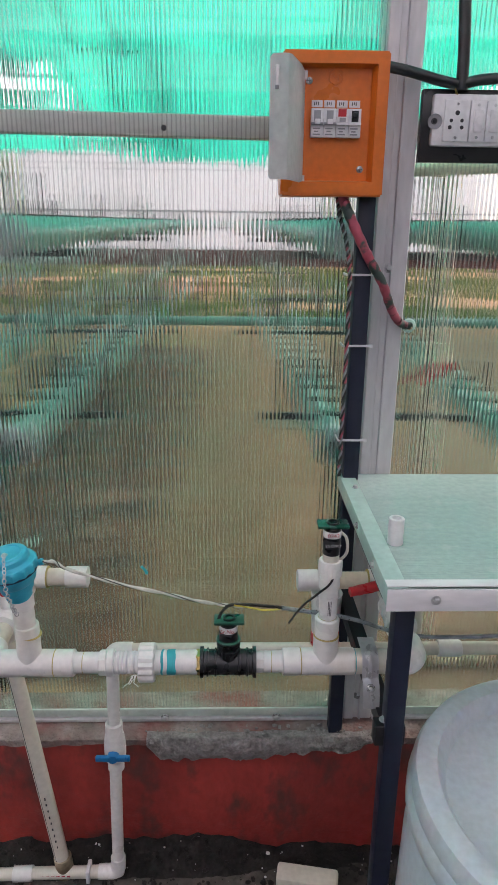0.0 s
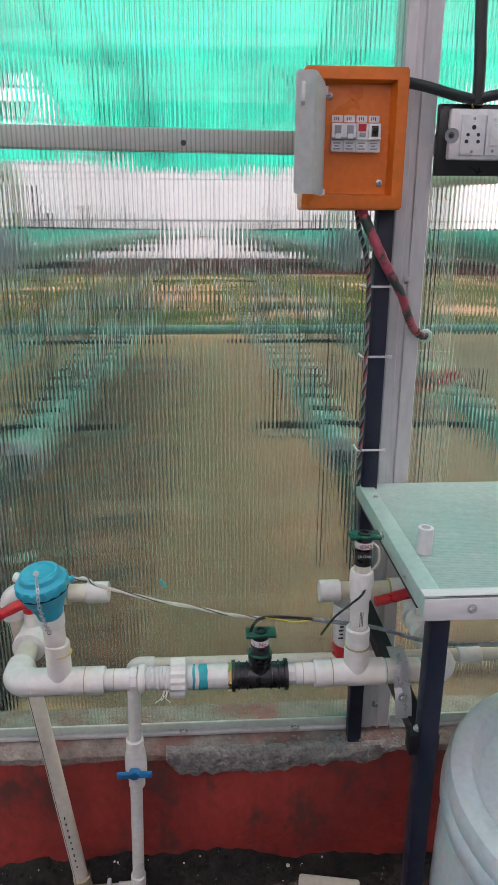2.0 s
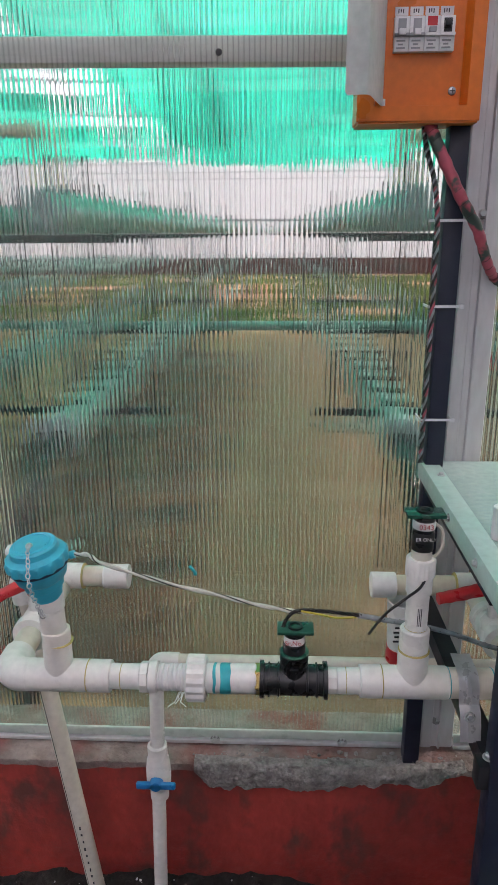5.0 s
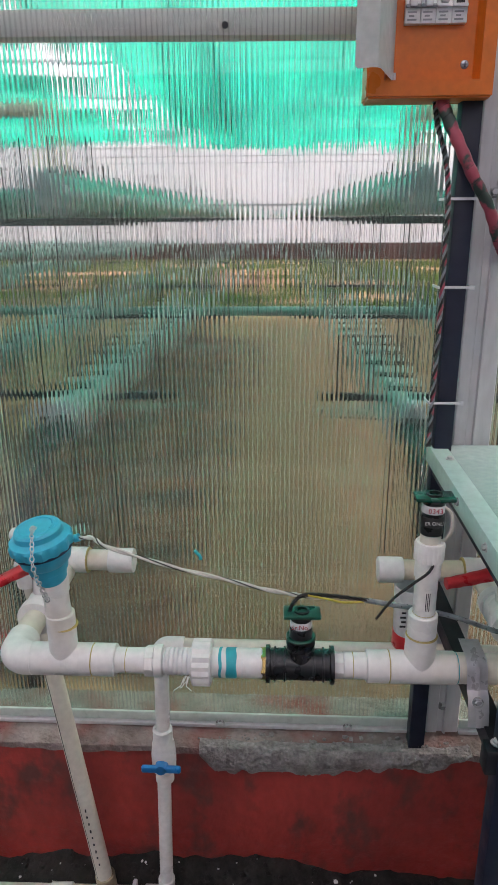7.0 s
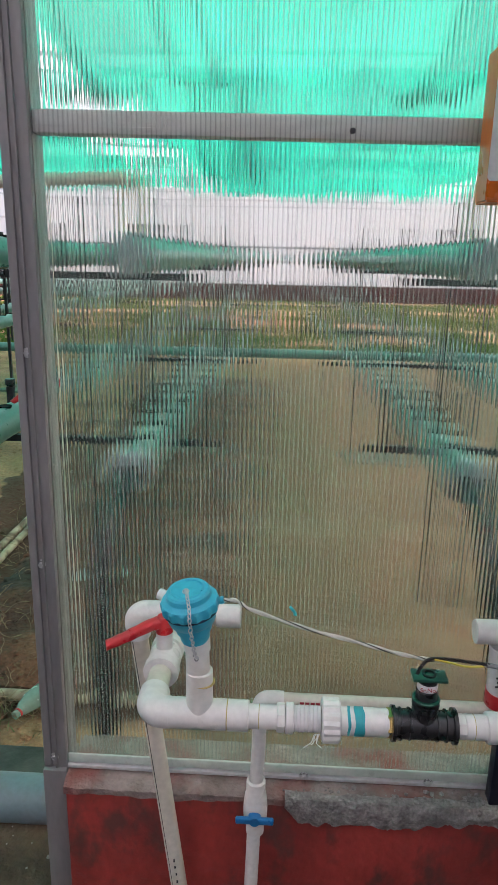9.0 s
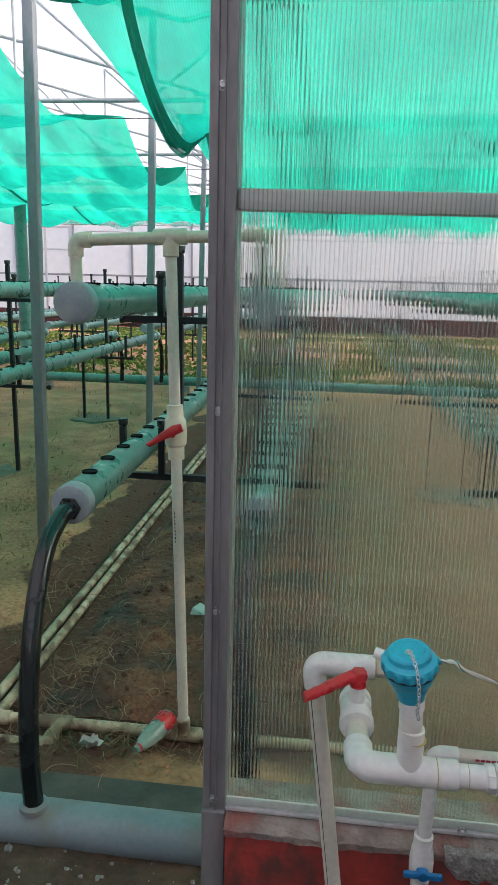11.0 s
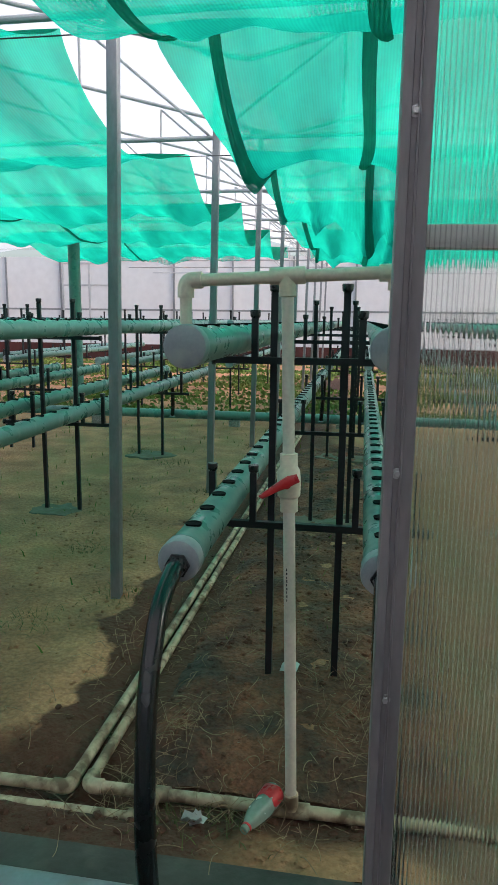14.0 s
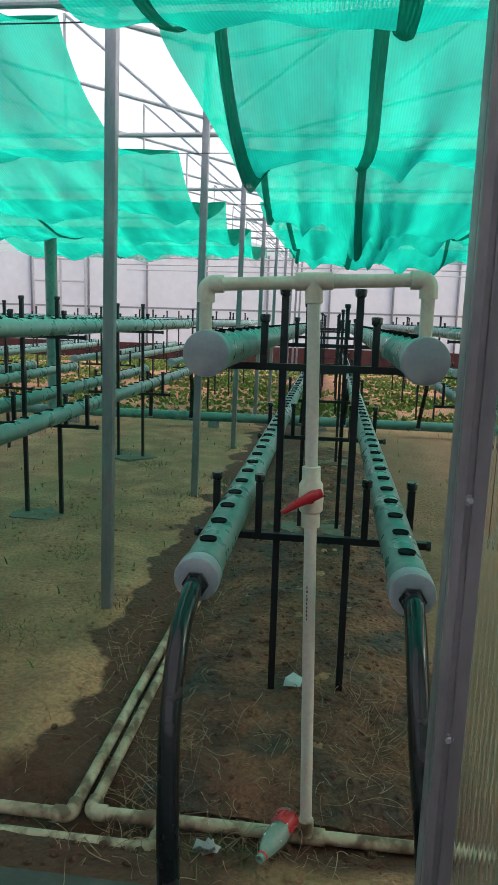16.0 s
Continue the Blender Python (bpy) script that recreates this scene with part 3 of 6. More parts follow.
far_wall()
for nm, x in (("wall_side_left", -15), ("wall_side_right", 9)):
    t = thing(nm, (x, 10, 0), "milky sheet side wall on a low red base", "wall", kind="structure")
    part("base_wall", box(B(), x - 0.1, x + 0.1, 1.2, FAR, -0.1, 0.50), DARKRED, t)
    part("sheet", box(B(), x - 0.01, x + 0.01, 1.2, FAR, 0.50, 3.4), WALLFILM, t)
bm = B()
for x0, z0, x1, z1 in ((-15.2, 3.3, -6.4, 4.6), (-6.4, 4.6, -1.6, 3.3), (-1.6, 3.3, 3.7, 4.6), (3.7, 4.6, 9.2, 3.3)):
    v = [bm.verts.new(p) for p in ((x0, 1.3, z0), (x1, 1.3, z1), (x1, FAR + 0.3, z1), (x0, FAR + 0.3, z0))]
    bm.faces.new(v)
ob = single("ceiling", bm, ROOFSHEET, (0, 0, 3.3), "milky translucent roof film", "roof", kind="structure")
ob.visible_shadow = False

# added out of view to lower the light on the near things
single("ceiling_near", box(B(), -6.2, 1.7, -4.1, 1.3, 2.8, 2.81), NEARROOF, (0, 0, 2.8), "unseen milky roof that dims the near bay", "roof", kind="structure")

# ---- greenhouse frame ----
POST_X, BAY = -1.87, 2.12


def column():
    t = thing("steel_post", (POST_X, 3.23, 0), "galvanised square steel post standing in the soil", "post", "roof posts")
    bm = box(B(), POST_X - 0.025, POST_X + 0.025, 3.205, 3.255, -0.12, 3.3, 0.004)
    for v in bm.verts:
        v.co.x += 0.018 * v.co.z
    part("shaft", bm, STEEL, t)
    bm = box(B(), POST_X - 0.06, POST_X + 0.06, 3.17, 3.29, 3.28, 3.29)
    part("head_plate", bm, STEEL, t)
    return t


def truss():
    t = thing("roof_truss", (POST_X, 3.23, 2.9), "grey steel roof truss of round tubes", "truss", "roof trusses")
    for a, b, r in (((-7.0, 2.72), (4.0, 2.72), 0.022), ((-6.4, 4.5), (-1.6, 3.25), 0.024), ((-1.6, 3.25), (3.7, 4.5), 0.024), ((-1.87, 2.72), (-0.9, 3.42), 0.014), ((-1.87, 2.72), (-2.9, 3.55), 0.014), ((-0.9, 2.72), (-0.9, 3.42), 0.014), ((-0.9, 2.72), (0.3, 3.7), 0.014), ((-2.9, 2.72), (-2.9, 3.55), 0.014), ((-2.9, 2.72), (-4.2, 3.9), 0.014)):
        part("tube", rod(B(), (a[0], 3.30, a[1]), (b[0], 3.30, b[1]), r * 0.8, n=10), TRUSSM, t)
    return t


c0, tr0 = column(), truss()
for k in range(1, 9):
    copy_thing(c0, Matrix.Translation((POST_X, 3.23 + BAY * k, 0)))
    copy_thing(tr0, Matrix.Translation((POST_X, 3.23 + BAY * k, 2.9)))
for k in (0, 3, 5):
    single("purlin", rod(B(), (-1.6 + (-0.9 + k * 0.35) * 0.9, 1.3, 3.34 + 0.2 * abs(k - 2.5)), (-1.6 + (-0.9 + k * 0.35) * 0.9, FAR, 3.34 + 0.2 * abs(k - 2.5)), 0.012, n=8), TRUSSM, (-1.6, 1.3, 3.3), "thin grey roof purlin tube", "purlin", "roof purlins")

# ---- shade nets hung over wires ----
WIRES = [0.90 + 2.13 * k for k in range(9)]
WIRE_Z = 2.54


def net_z(x, y, seed, sag):
    k = min(len(WIRES) - 2, max(0, int((y - WIRES[0]) / 2.13)))
    u = (y - WIRES[k]) / 2.13
    s = sag * (1 + 0.35 * noise.noise(Vector((x * 0.8, k * 3.1, seed))) + (0.30 * noise.noise(Vector((x * 2.6, k * 5.3, seed))) if k > 1 else 0))
    skew = u ** 0.8 if k % 2 else u ** 1.15
    z = WIRE_Z - s * math.sin(math.pi * min(1, skew)) ** 0.85
    slack = math.sin(math.pi * min(1, max(0, u)))
    z += 0.07 * noise.noise(Vector((x * 3.6, y * 0.7, seed))) * slack + 0.03 * noise.noise(Vector((x * 9 + y * 2, y * 1.5, seed + 4))) * slack
    # pinched folds that run out from the wires, and the gathered bunch in the middle bays
    pinch = abs(math.sin(x * 5.1 + 2.2 * noise.noise(Vector((x * 1.3, k * 1.9, seed)))))
    z += 0.045 * (pinch - 0.5) * slack * (1 - slack) * 2.4
    if k >= 1:
        z -= (0.12 if seed < 5 else 0.05) * (1 - pinch) ** 3 * slack
    if seed < 5 and k in (2, 3):
        g = math.exp(-((x + 0.72 - 0.06 * k) / 0.30) ** 2)
        z -= (0.17 + 0.07 * math.sin(x * 34 + 3 * noise.noise(Vector((x * 3, y * 2, 2))))) * g * slack
    return z + 0.020 * abs(math.sin(x * 4.2 + k)) * (1 - slack)


def shade_net(name, xl, xr, seed, sag, bands, label, last):
    t = thing(name, ((xl + xr) / 2, WIRES[0], WIRE_Z), label, "shade net", "shade nets")
    for k in range(last):
        y0, y1 = WIRES[k], WIRES[k + 1]
        step = 0.045 if k < 4 else 0.12
        xa = [xl + 0.16 * noise.noise(Vector((seed, k * 2.7, 0))), xr]
        xs = span(0, 1, step / (xr - xl))
        ys = span(y0, y1, 0.06 if k < 4 else 0.15)
        bm = B()
        rows = []
        for y in ys:
            pull = 0.22 * math.sin(math.pi * (y - y0) / (y1 - y0)) if k else 0
            a = xa[0] + (pull if seed < 5 else 0)
            b = xa[1] - (pull * 0.3 if seed >= 5 else 0)
            rows.append([bm.verts.new((a + (b - a) * f, y, net_z(a + (b - a) * f, y, seed, sag) + 0.004)) for f in xs])
        for p, q in zip(rows, rows[1:]):
            for i in range(len(xs) - 1):
                bm.faces.new((p[i], p[i + 1], q[i + 1], q[i]))
        part("net_bay", bm, NET, t, "", 180)
        for bx, bw in bands:
            bm = B()
            rows = []
            for y in ys:
                u = (y - y0) / (y1 - y0)
                x = bx + (0.12 if bx < -1 else -0.05) * u * (1 if k % 2 else -1) + 0.05 * noise.noise(Vector((bx, y, seed)))
                rows.append([bm.verts.new((x + dx, y, net_z(x + dx, y, seed, sag) - 0.010 - 0.012 * (abs(dx) < bw * 0.4))) for dx in (-bw / 2, -bw / 6, bw / 6, bw / 2)])
            for p, q in zip(rows, rows[1:]):
                for i in range(3):
                    bm.faces.new((p[i], p[i + 1], q[i + 1], q[i]))
            part("hem", bm, NETBAND, t, "dark doubled hem of the net", 180)
    # ragged end of the net hanging below its last wire
    bm = B()
    rows = []
    for f in span(0, 1, 0.012):
        x = xl + (xr - xl) * f
        y = WIRES[last]
        drop = 0.20 + 0.16 * noise.noise(Vector((x * 1.1, seed, 6))) + 0.03 * noise.noise(Vector((x * 7, seed, 6)))
        rows.append([bm.verts.new((x + 0.02 * d, y + 0.03 * math.sin(x * 11 + d) * d, net_z(x, y - 0.01, seed, sag) - drop * d)) for d in (0, 0.33, 0.66, 1)])
    for p, q in zip(rows, rows[1:]):
        for i in range(3):
            bm.faces.new((p[i], p[i + 1], q[i + 1], q[i]))
    part("hanging_end", bm, NETTHIN, t, "ragged sheer end of the net", 180)
    return t


shade_net("shade_net", -1.62, 2.15, 1.0, 0.30, ((-1.36, 0.05), (-0.70, 0.06), (0.6, 0.05)), "bright green shade net sagging between wires", 5)
shade_net("shade_net", -5.6, -1.98, 7.0, 0.24, ((-4.1, 0.04),), "bright green shade net sagging between wires", 5)
# third net is added out of view to shade the soil on the right
shade_net("shade_net", 3.9, 7.6, 12.0, 0.27, ((5.0, 0.05),), "bright green shade net sagging between wires", 5)
for y in WIRES[1:6]:
    single("wire", tube(B(), [(-7.6, y, WIRE_Z + 0.006), (-2, y, WIRE_Z - 0.006), (3.8, y, WIRE_Z + 0.006)], 0.003, 6), INK, (0, y, WIRE_Z), "thin dark support wire for the shade nets", "wire", "net wires")

# ---- growing frames ----
XA = -0.883          # centre line of the first frame
PIPE_DX = 0.268      # pipes lie this far to each side
UP_Z, LOW_Z = 1.318, 0.755
END_Y = 8.35
PITCH = 0.174
CUPS = {}


def cup_mesh(tall):
    """Black net cup: flared rim with a shallow floor whose black stands for the shade of a hollow, or a taller stopper.
    """
    bm = B()
    if tall:
        prof = [(0.014, -0.012), (0.0165, 0.0), (0.0165, 0.030), (0.023, 0.046), (0.025, 0.058), (0.021, 0.058), (0.016, 0.045), (0.0, 0.04)]
    else:
        prof = [(0.0205, -0.010), (0.0225, -0.001), (0.0245, 0.0016), (0.0245, 0.0044), (0.0222, 0.0044), (0.0205, 0.0022), (0.0, 0.0014)]
    lathe(bm, prof, (0, 0, 0), (0, 0, 1), 16)
    bmesh.ops.recalc_face_normals(bm, faces=bm.faces[:])
    me = bpy.data.meshes.new("net_cup")
    bm.to_mesh(me)
    bm.free()
    me.materials.append(CUPBLACK)
    me.shade_smooth()
    me.set_sharp_from_angle(angle=radians(40))
    return me


CUPS[False], CUPS[True] = cup_mesh(False), cup_mesh(True)


def grow_pipe(x, z, y0, y1, hose_side):
    """Green growing pipe with grey end caps and a row of black cups."""
    t = thing("grow_pipe", (x, y0, z), "sea-green plastic growing pipe with black net cups on a steel frame", "grow pipe", "growing pipes")
    bm = B()
    rod(bm, (x, y0 + 0.03, z), (x, y1 - 0.03, z), 0.053, n=32)
    part("pipe", bm, GREEN, t)
    R = 0.0585
    for ya, s in ((y0, 1), (y1, -1)):
        bm = lathe(B(), [(0, 0), (R * 0.86, 0), (R * 0.97, 0.004), (R, 0.010), (R, 0.050), (R * 0.985, 0.053), (R * 0.93, 0.054)], (x, ya, z), (0, s, 0), 32)
        lathe(bm, [(0.006, -0.0012), (0.004, -0.0015), (0, -0.0015)], (x, ya, z), (0, s, 0), 10)
        part("end_cap", bm, CAP_GREY, t, "grey moulded end cap")
        part("cap_ring", lathe(B(), [(0.0535, 0.054), (0.0575, 0.055), (0.0575, 0.072), (0.0535, 0.073)], (x, ya, z), (0, s, 0), 32), GREEN, t)
    n = int((y1 - y0 - 0.25) / PITCH)
    for k in range(n + 1):
        ob = new("net_cup", CUPS[False])
        ob.parent = t
        ob.location = (0, 0.17 + k * PITCH, 0.0525)
    return t


def square_tube(bm, p0, p1, w):
    p0, p1 = Vector(p0), Vector(p1)
    d = p1 - p0
    v = bmesh.ops.create_cube(bm, size=1.0)["verts"]
    m = Matrix.Translation((p0 + p1) / 2) @ d.to_track_quat("Z", "Y").to_matrix().to_4x4() @ Matrix.Diagonal((w, w, d.length, 1))
    bmesh.ops.transform(bm, verts=v, matrix=m)
    return bm


def rack(y):
    """Black steel stand: two legs, two cross bars and short stops that hold the pipes."""
    t = thing("pipe_stand", (XA, y, 0), "black painted steel stand with cross bars holding growing pipes", "stand", "pipe stands")
    for dx in (-0.124, 0.132):
        leg = part("leg", square_tube(B(), (XA + dx, y, -0.1), (XA + dx, y, 1.485), 0.025), BLACK, t)
        part("plug", lathe(B(), [(0.012, 1.485), (0.019, 1.492), (0.021, 1.512), (0.019, 1.516), (0, 1.517)], (XA + dx, y, 0), (0, 0, 1), 12), RUBBER, leg)
    for z, half, yo in ((1.245, 0.335, -0.026), (0.632, 0.412, -0.026)):
        bar = part("cross_bar", square_tube(B(), (XA - half, y + yo, z), (XA + half, y + yo, z), 0.025), BLACK, t)
        for s in (-1, 1):
            part("plug", lathe(B(), [(0.013, -0.004), (0.019, -0.002), (0.019, 0.012), (0.012, 0.013), (0, 0.013)], (XA + s * half, y + yo, z), (s, 0, 0), 10), RUBBER, bar)
        zp = UP_Z if z > 1 else LOW_Z
        for dx in ((-0.345, -0.19, 0.19, 0.345) if z < 1 else (-0.19, 0.19)):
            st = part("stop", square_tube(B(), (XA + dx, y + yo - 0.002, z + 0.01), (XA + dx, y + yo - 0.002, zp + 0.075), 0.024), BLACK, t)
            part("plug", lathe(B(), [(0.012, 0), (0.018, 0.006), (0.020, 0.026), (0.018, 0.030), (0, 0.031)], (XA + dx, y + yo - 0.002, zp + 0.075), (0, 0, 1), 10), RUBBER, st)
    return t


def manifold():
    """Cream PVC riser with a red-handled valve and a T-shaped head feeding both upper pipes."""
    t = thing("supply_riser", (-0.845, 1.925, 0), "aged cream PVC supply riser with a red-handled ball valve", "pipework", "supply risers")
    base, top = Vector((-0.845, 1.925, -0.03)), Vector((-0.892, 1.955, 1.503))
    d = (top - base).normalized()
    at = lambda z: base + d * ((z + 0.03) / d.z)
    part("riser", rod(B(), at(-0.02), at(1.49), 0.0165), PVC_PALE, t)
    bm = lathe(B(), [(0.0165, 0), (0.022, 0.003), (0.022, 0.05), (0.0165, 0.053)], at(-0.035), d, 20)
    part("foot_tee", bm, PVC_DIRTY, t)
    valve = part("ball_valve", lathe(B(), [(0.017, -0.085), (0.024, -0.083), (0.0245, -0.045), (0.031, -0.038), (0.033, 0.0), (0.031, 0.032), (0.0245, 0.042), (0.024, 0.078), (0.017, 0.08)], at(0.955), d, 24), PVC_OLD, t)
    v = at(0.957)
    part("stem", rod(B(), v + Vector((0, -0.025, 0)), v + Vector((0, -0.05, 0)), 0.011), RED, valve)
    bm = B()
    pts = [v + Vector((0.030, -0.047, 0.020)), v + Vector((0, -0.05, 0.006)), v + Vector((-0.035, -0.052, -0.012)), v + Vector((-0.070, -0.052, -0.036))]
    tube(bm, smooth_path(pts, 5), 0.011, 10)
    for q in bm.verts:
        f = abs(q.co.x - v.x) / 0.07
        c = v + Vector((q.co.x - v.x, -0.05, 0.52 * (q.co.x - v.x)))
        q.co.z = c.z + (q.co.z - c.z) * (1.35 - 0.75 * f)
        q.co.y = c.y + (q.co.y - c.y) * 0.6
    part("handle", bm, RED, valve, "red lever handle")
    for k in range(9):
        q = at(0.62 + 0.011 * k) + Vector((-0.006, -0.0158, 0))
        part("print_bar", box(B(), q.x - 0.0016, q.x + 0.0010 + 0.0008 * (k % 2), q.y - 0.0006, q.y + 0.0006, q.z - 0.003, q.z + 0.003 + 0.001 * (k % 3)), INK, t)
    L, R2 = Vector((-1.165, 1.955, 1.490)), Vector((-0.612, 1.955, 1.512))
    bm = B()
    rod(bm, L + Vector((0.02, 0, 0)), R2 - Vector((0.02, 0, 0)), 0.0165)
    part("head_pipe", bm, PVC_OLD, t)
    bm = B()
    ax = (R2 - L).normalized()
    lathe(bm, [(0.0165, -0.048), (0.0225, -0.046), (0.0225, 0.046), (0.0165, 0.048)], top, ax, 20)
    lathe(bm, [(0.0165, -0.055), (0.0225, -0.053), (0.0225, 0.0)], top, d, 20)
    part("head_tee", bm, PVC_OLD, t)
    for e, s in ((L, -1), (R2, 1)):
        bm = B()
        tube(bm, [e - ax * s * 0.045] + arc(e, ax * s, (0, 0, -1), 0.020) + [e - Vector((0, 0, 0.045))], 0.0225, 18)
        part("elbow", bm, PVC_OLD, t)
        part("drop_pipe", rod(B(), e - Vector((0, 0, 0.03)), (e.x, e.y, UP_Z + 0.045), 0.0165), PVC_OLD, t)
    return t


def drain_hose(x, y0, lo=(0, 0)):
    t = thing("drain_hose", (x, y0, LOW_Z), "wet black flexible drain hose bending down from a pipe end", "hose", "drain hoses")
    pts = [(x, y0 + 0.01, LOW_Z - 0.008), (x - 0.001, y0 - 0.06, LOW_Z - 0.012), (x - 0.004, y0 - 0.165, LOW_Z - 0.07), (x + 0.0, y0 - 0.265, LOW_Z - 0.21), (x + 0.015, y0 - 0.345, LOW_Z - 0.38), (x + 0.03, y0 - 0.39, LOW_Z - 0.54), (x + 0.04, y0 - 0.40, 0.10)]
    part("tube", tube(B(), smooth_path(pts, 7), 0.0245, 18), HOSE, t)
    bm = lathe(B(), [(0.024, 0.0), (0.034, 0.001), (0.034, 0.010), (0.028, 0.012), (0.0265, 0.030), (0.024, 0.031)], (x, y0 - 0.001, LOW_Z - 0.008), (0, -1, 0), 6)
    part("nut", bm, RUBBER, t)
    part("grommet", lathe(B(), [(0.024, 0.0), (0.036, 0.0), (0.034, 0.010), (0.024, 0.016)], (x + 0.04, y0 - 0.40, 0.104), (0, 0, 1), 18), PALEBLUE, t)
    return t


pipes = [grow_pipe(XA + s * PIPE_DX, z, 1.878 if z > 1 else 1.805, END_Y, z < 1) for z in (UP_Z, LOW_Z) for s in (-1, 1)]
racks = [rack(2.60 + 2.12 * k) for k in range(3)]
mani = manifold()
hoses = [drain_hose(XA + s * PIPE_DX, 1.805) for s in (-1, 1)]
frame_set = pipes + racks + [mani] + hoses
# the same frame again in the neighbouring rows and in the second section beyond the cross drain
for dx, dy, what in ((1.46, 0, frame_set), (-1.96, 0, frame_set), (-3.40, 0, pipes + racks), (0, 7.9, pipes + racks), (1.46, 7.9, pipes + racks), (-1.96, 7.9, pipes + racks), (-3.40, 7.9, pipes + racks), (-5.4, 0, pipes + racks), (-5.4, 7.9, pipes + racks)):
    for ob in what:
        copy_thing(ob, Matrix.Translation((dx, dy, 0)) @ ob.matrix_basis)

# big drains on the ground
single("drain_pipe", rod(B(), (-6, 1.415, 0.052), (-0.66, 1.415, 0.052), 0.056, n=32), PALEBLUE, (-2, 1.415, 0), "pale blue painted drain pipe lying along the doorway", "drain pipe")
t = thing("drain_pipe", (-1.5, 8.85, 0.1), "sea-green cross drain pipe lying on short stones over soil", "drain pipe")
part("pipe", rod(B(), (-9, 8.85, 0.13), (6, 8.85, 0.13), 0.06, n=20), GREEN, t)
for x in (-4.5, -2.6, -1.2, 0.8):
    part("coupling", rod(B(), (x - 0.06, 8.85, 0.13), (x + 0.06, 8.85, 0.13), 0.065, n=20), GREEN, t)
    part("rest", box(B(), x + 0.2, x + 0.34, 8.79, 8.91, -0.05, 0.072, 0.01), CONC, t)

# supply pipes in the trench
t = thing("trench_pipes", (-1.4, 1.92, -0.04), "muddy cream PVC supply pipes lying in a shallow trench", "pipework")
Z = -0.042
part("cross_pipe", rod(B(), (-1.44, 1.925, Z), (1.3, 1.945, Z), 0.0185), PVC_DIRTY, t)
part("cross_pipe", rod(B(), (-5, 1.905, Z), (-1.555, 1.905, Z), 0.0185), PVC_DIRTY, t)
part("return_pipe", rod(B(), (-5, 1.80, Z), (-1.285, 1.815, Z), 0.0165), PVC_DIRTY, t)
part("long_pipe", rod(B(), (-1.534, 1.92, Z), (-1.435, 8.6, 0.0), 0.0185), PVC_DIRTY, t)
part("long_pipe", rod(B(), (-1.480, 1.94, Z), (-1.397, 8.6, 0.0), 0.0175), PVC_DIRTY, t)
for c, d0, d1 in (((-1.534, 1.905, Z), (1, 0, 0), (0, 1, 0)), ((-1.480, 1.925, Z), (-1, 0, 0), (0, 1, 0)), ((-1.260, 1.815, Z), (1, 0, 0), (0, 1, 0))):
    a, b = Vector(d0), Vector(d1)
    part("elbow", tube(B(), [Vector(c) - a * 0.05] + arc(c, d0, d1, 0.02) + [Vector(c) + b * 0.05], 0.0235, 16), PVC_DIRTY, t)
part("riser_stub", rod(B(), (-1.260, 1.85, Z), (-1.260, 1.925, Z), 0.0185), PVC_DIRTY, t)
part("tee", rod(B(), (-1.315, 1.926, Z), (-1.215, 1.927, Z), 0.0235), PVC_DIRTY, t)
part("tee", rod(B(), (-0.90, 1.929, Z), (-0.79, 1.931, Z), 0.0235), PVC_DIRTY, t)

# ================= things in the doorway and on the soil =================
t = thing("vent_pole", (-4.5, 8.85, 0.1), "tall green vent pipe with a slotted cap", "vent pipe")
part("pipe", rod(B(), (-4.5, 8.85, 0.12), (-4.5, 8.85, 2.40), 0.078, n=20), GREEN, t)
part("vent_cap", lathe(B(), [(0.085, 2.36), (0.085, 2.44), (0.07, 2.50), (0.03, 2.52), (0, 2.52)], (-4.5, 8.85, 0), (0, 0, 1), 16), GREEN, t)

for dx in (0, -1.96, 1.46):
    for h in hoses:
        m = Matrix.Translation((h.location.x + dx, END_Y, LOW_Z)) @ pose(0, 0, 0, 0, 0, 180)
        copy_thing(h, m)


def footing(x, y, seed):
    bm = B()
    n = 30
    ring = []
    for k in range(n):
        a = 2 * math.pi * k / n
        r = 1 + 0.7 * noise.noise(Vector((math.cos(a) * 1.5, math.sin(a) * 1.5, seed)))
        ring.append((x + 0.27 * r * math.cos(a), y + 0.17 * r * math.sin(a)))
    z = soil_height(x, y)
    top = [bm.verts.new((px, py, z + 0.006)) for px, py in ring]
    low = [bm.verts.new((x + (px - x) * 1.08, y + (py - y) * 1.08, z - 0.06)) for px, py in ring]
    bm.faces.new(top)
    for k in range(n):
        bm.faces.new((low[k], low[(k + 1) % n], top[(k + 1) % n], top[k]))
    return single("footing", bm, FOOT, (x, y, z), "rough pale concrete footing poured round stand legs", "footing", "stand footings")


for k, (x, y) in enumerate(((XA, 4.72), (XA, 6.84), (XA - 1.96, 4.72), (XA - 1.96, 6.84), (XA - 1.96, 2.6), (XA - 3.42, 4.72), (XA + 1.46, 4.72))):
    footing(x, y, k * 1.7)


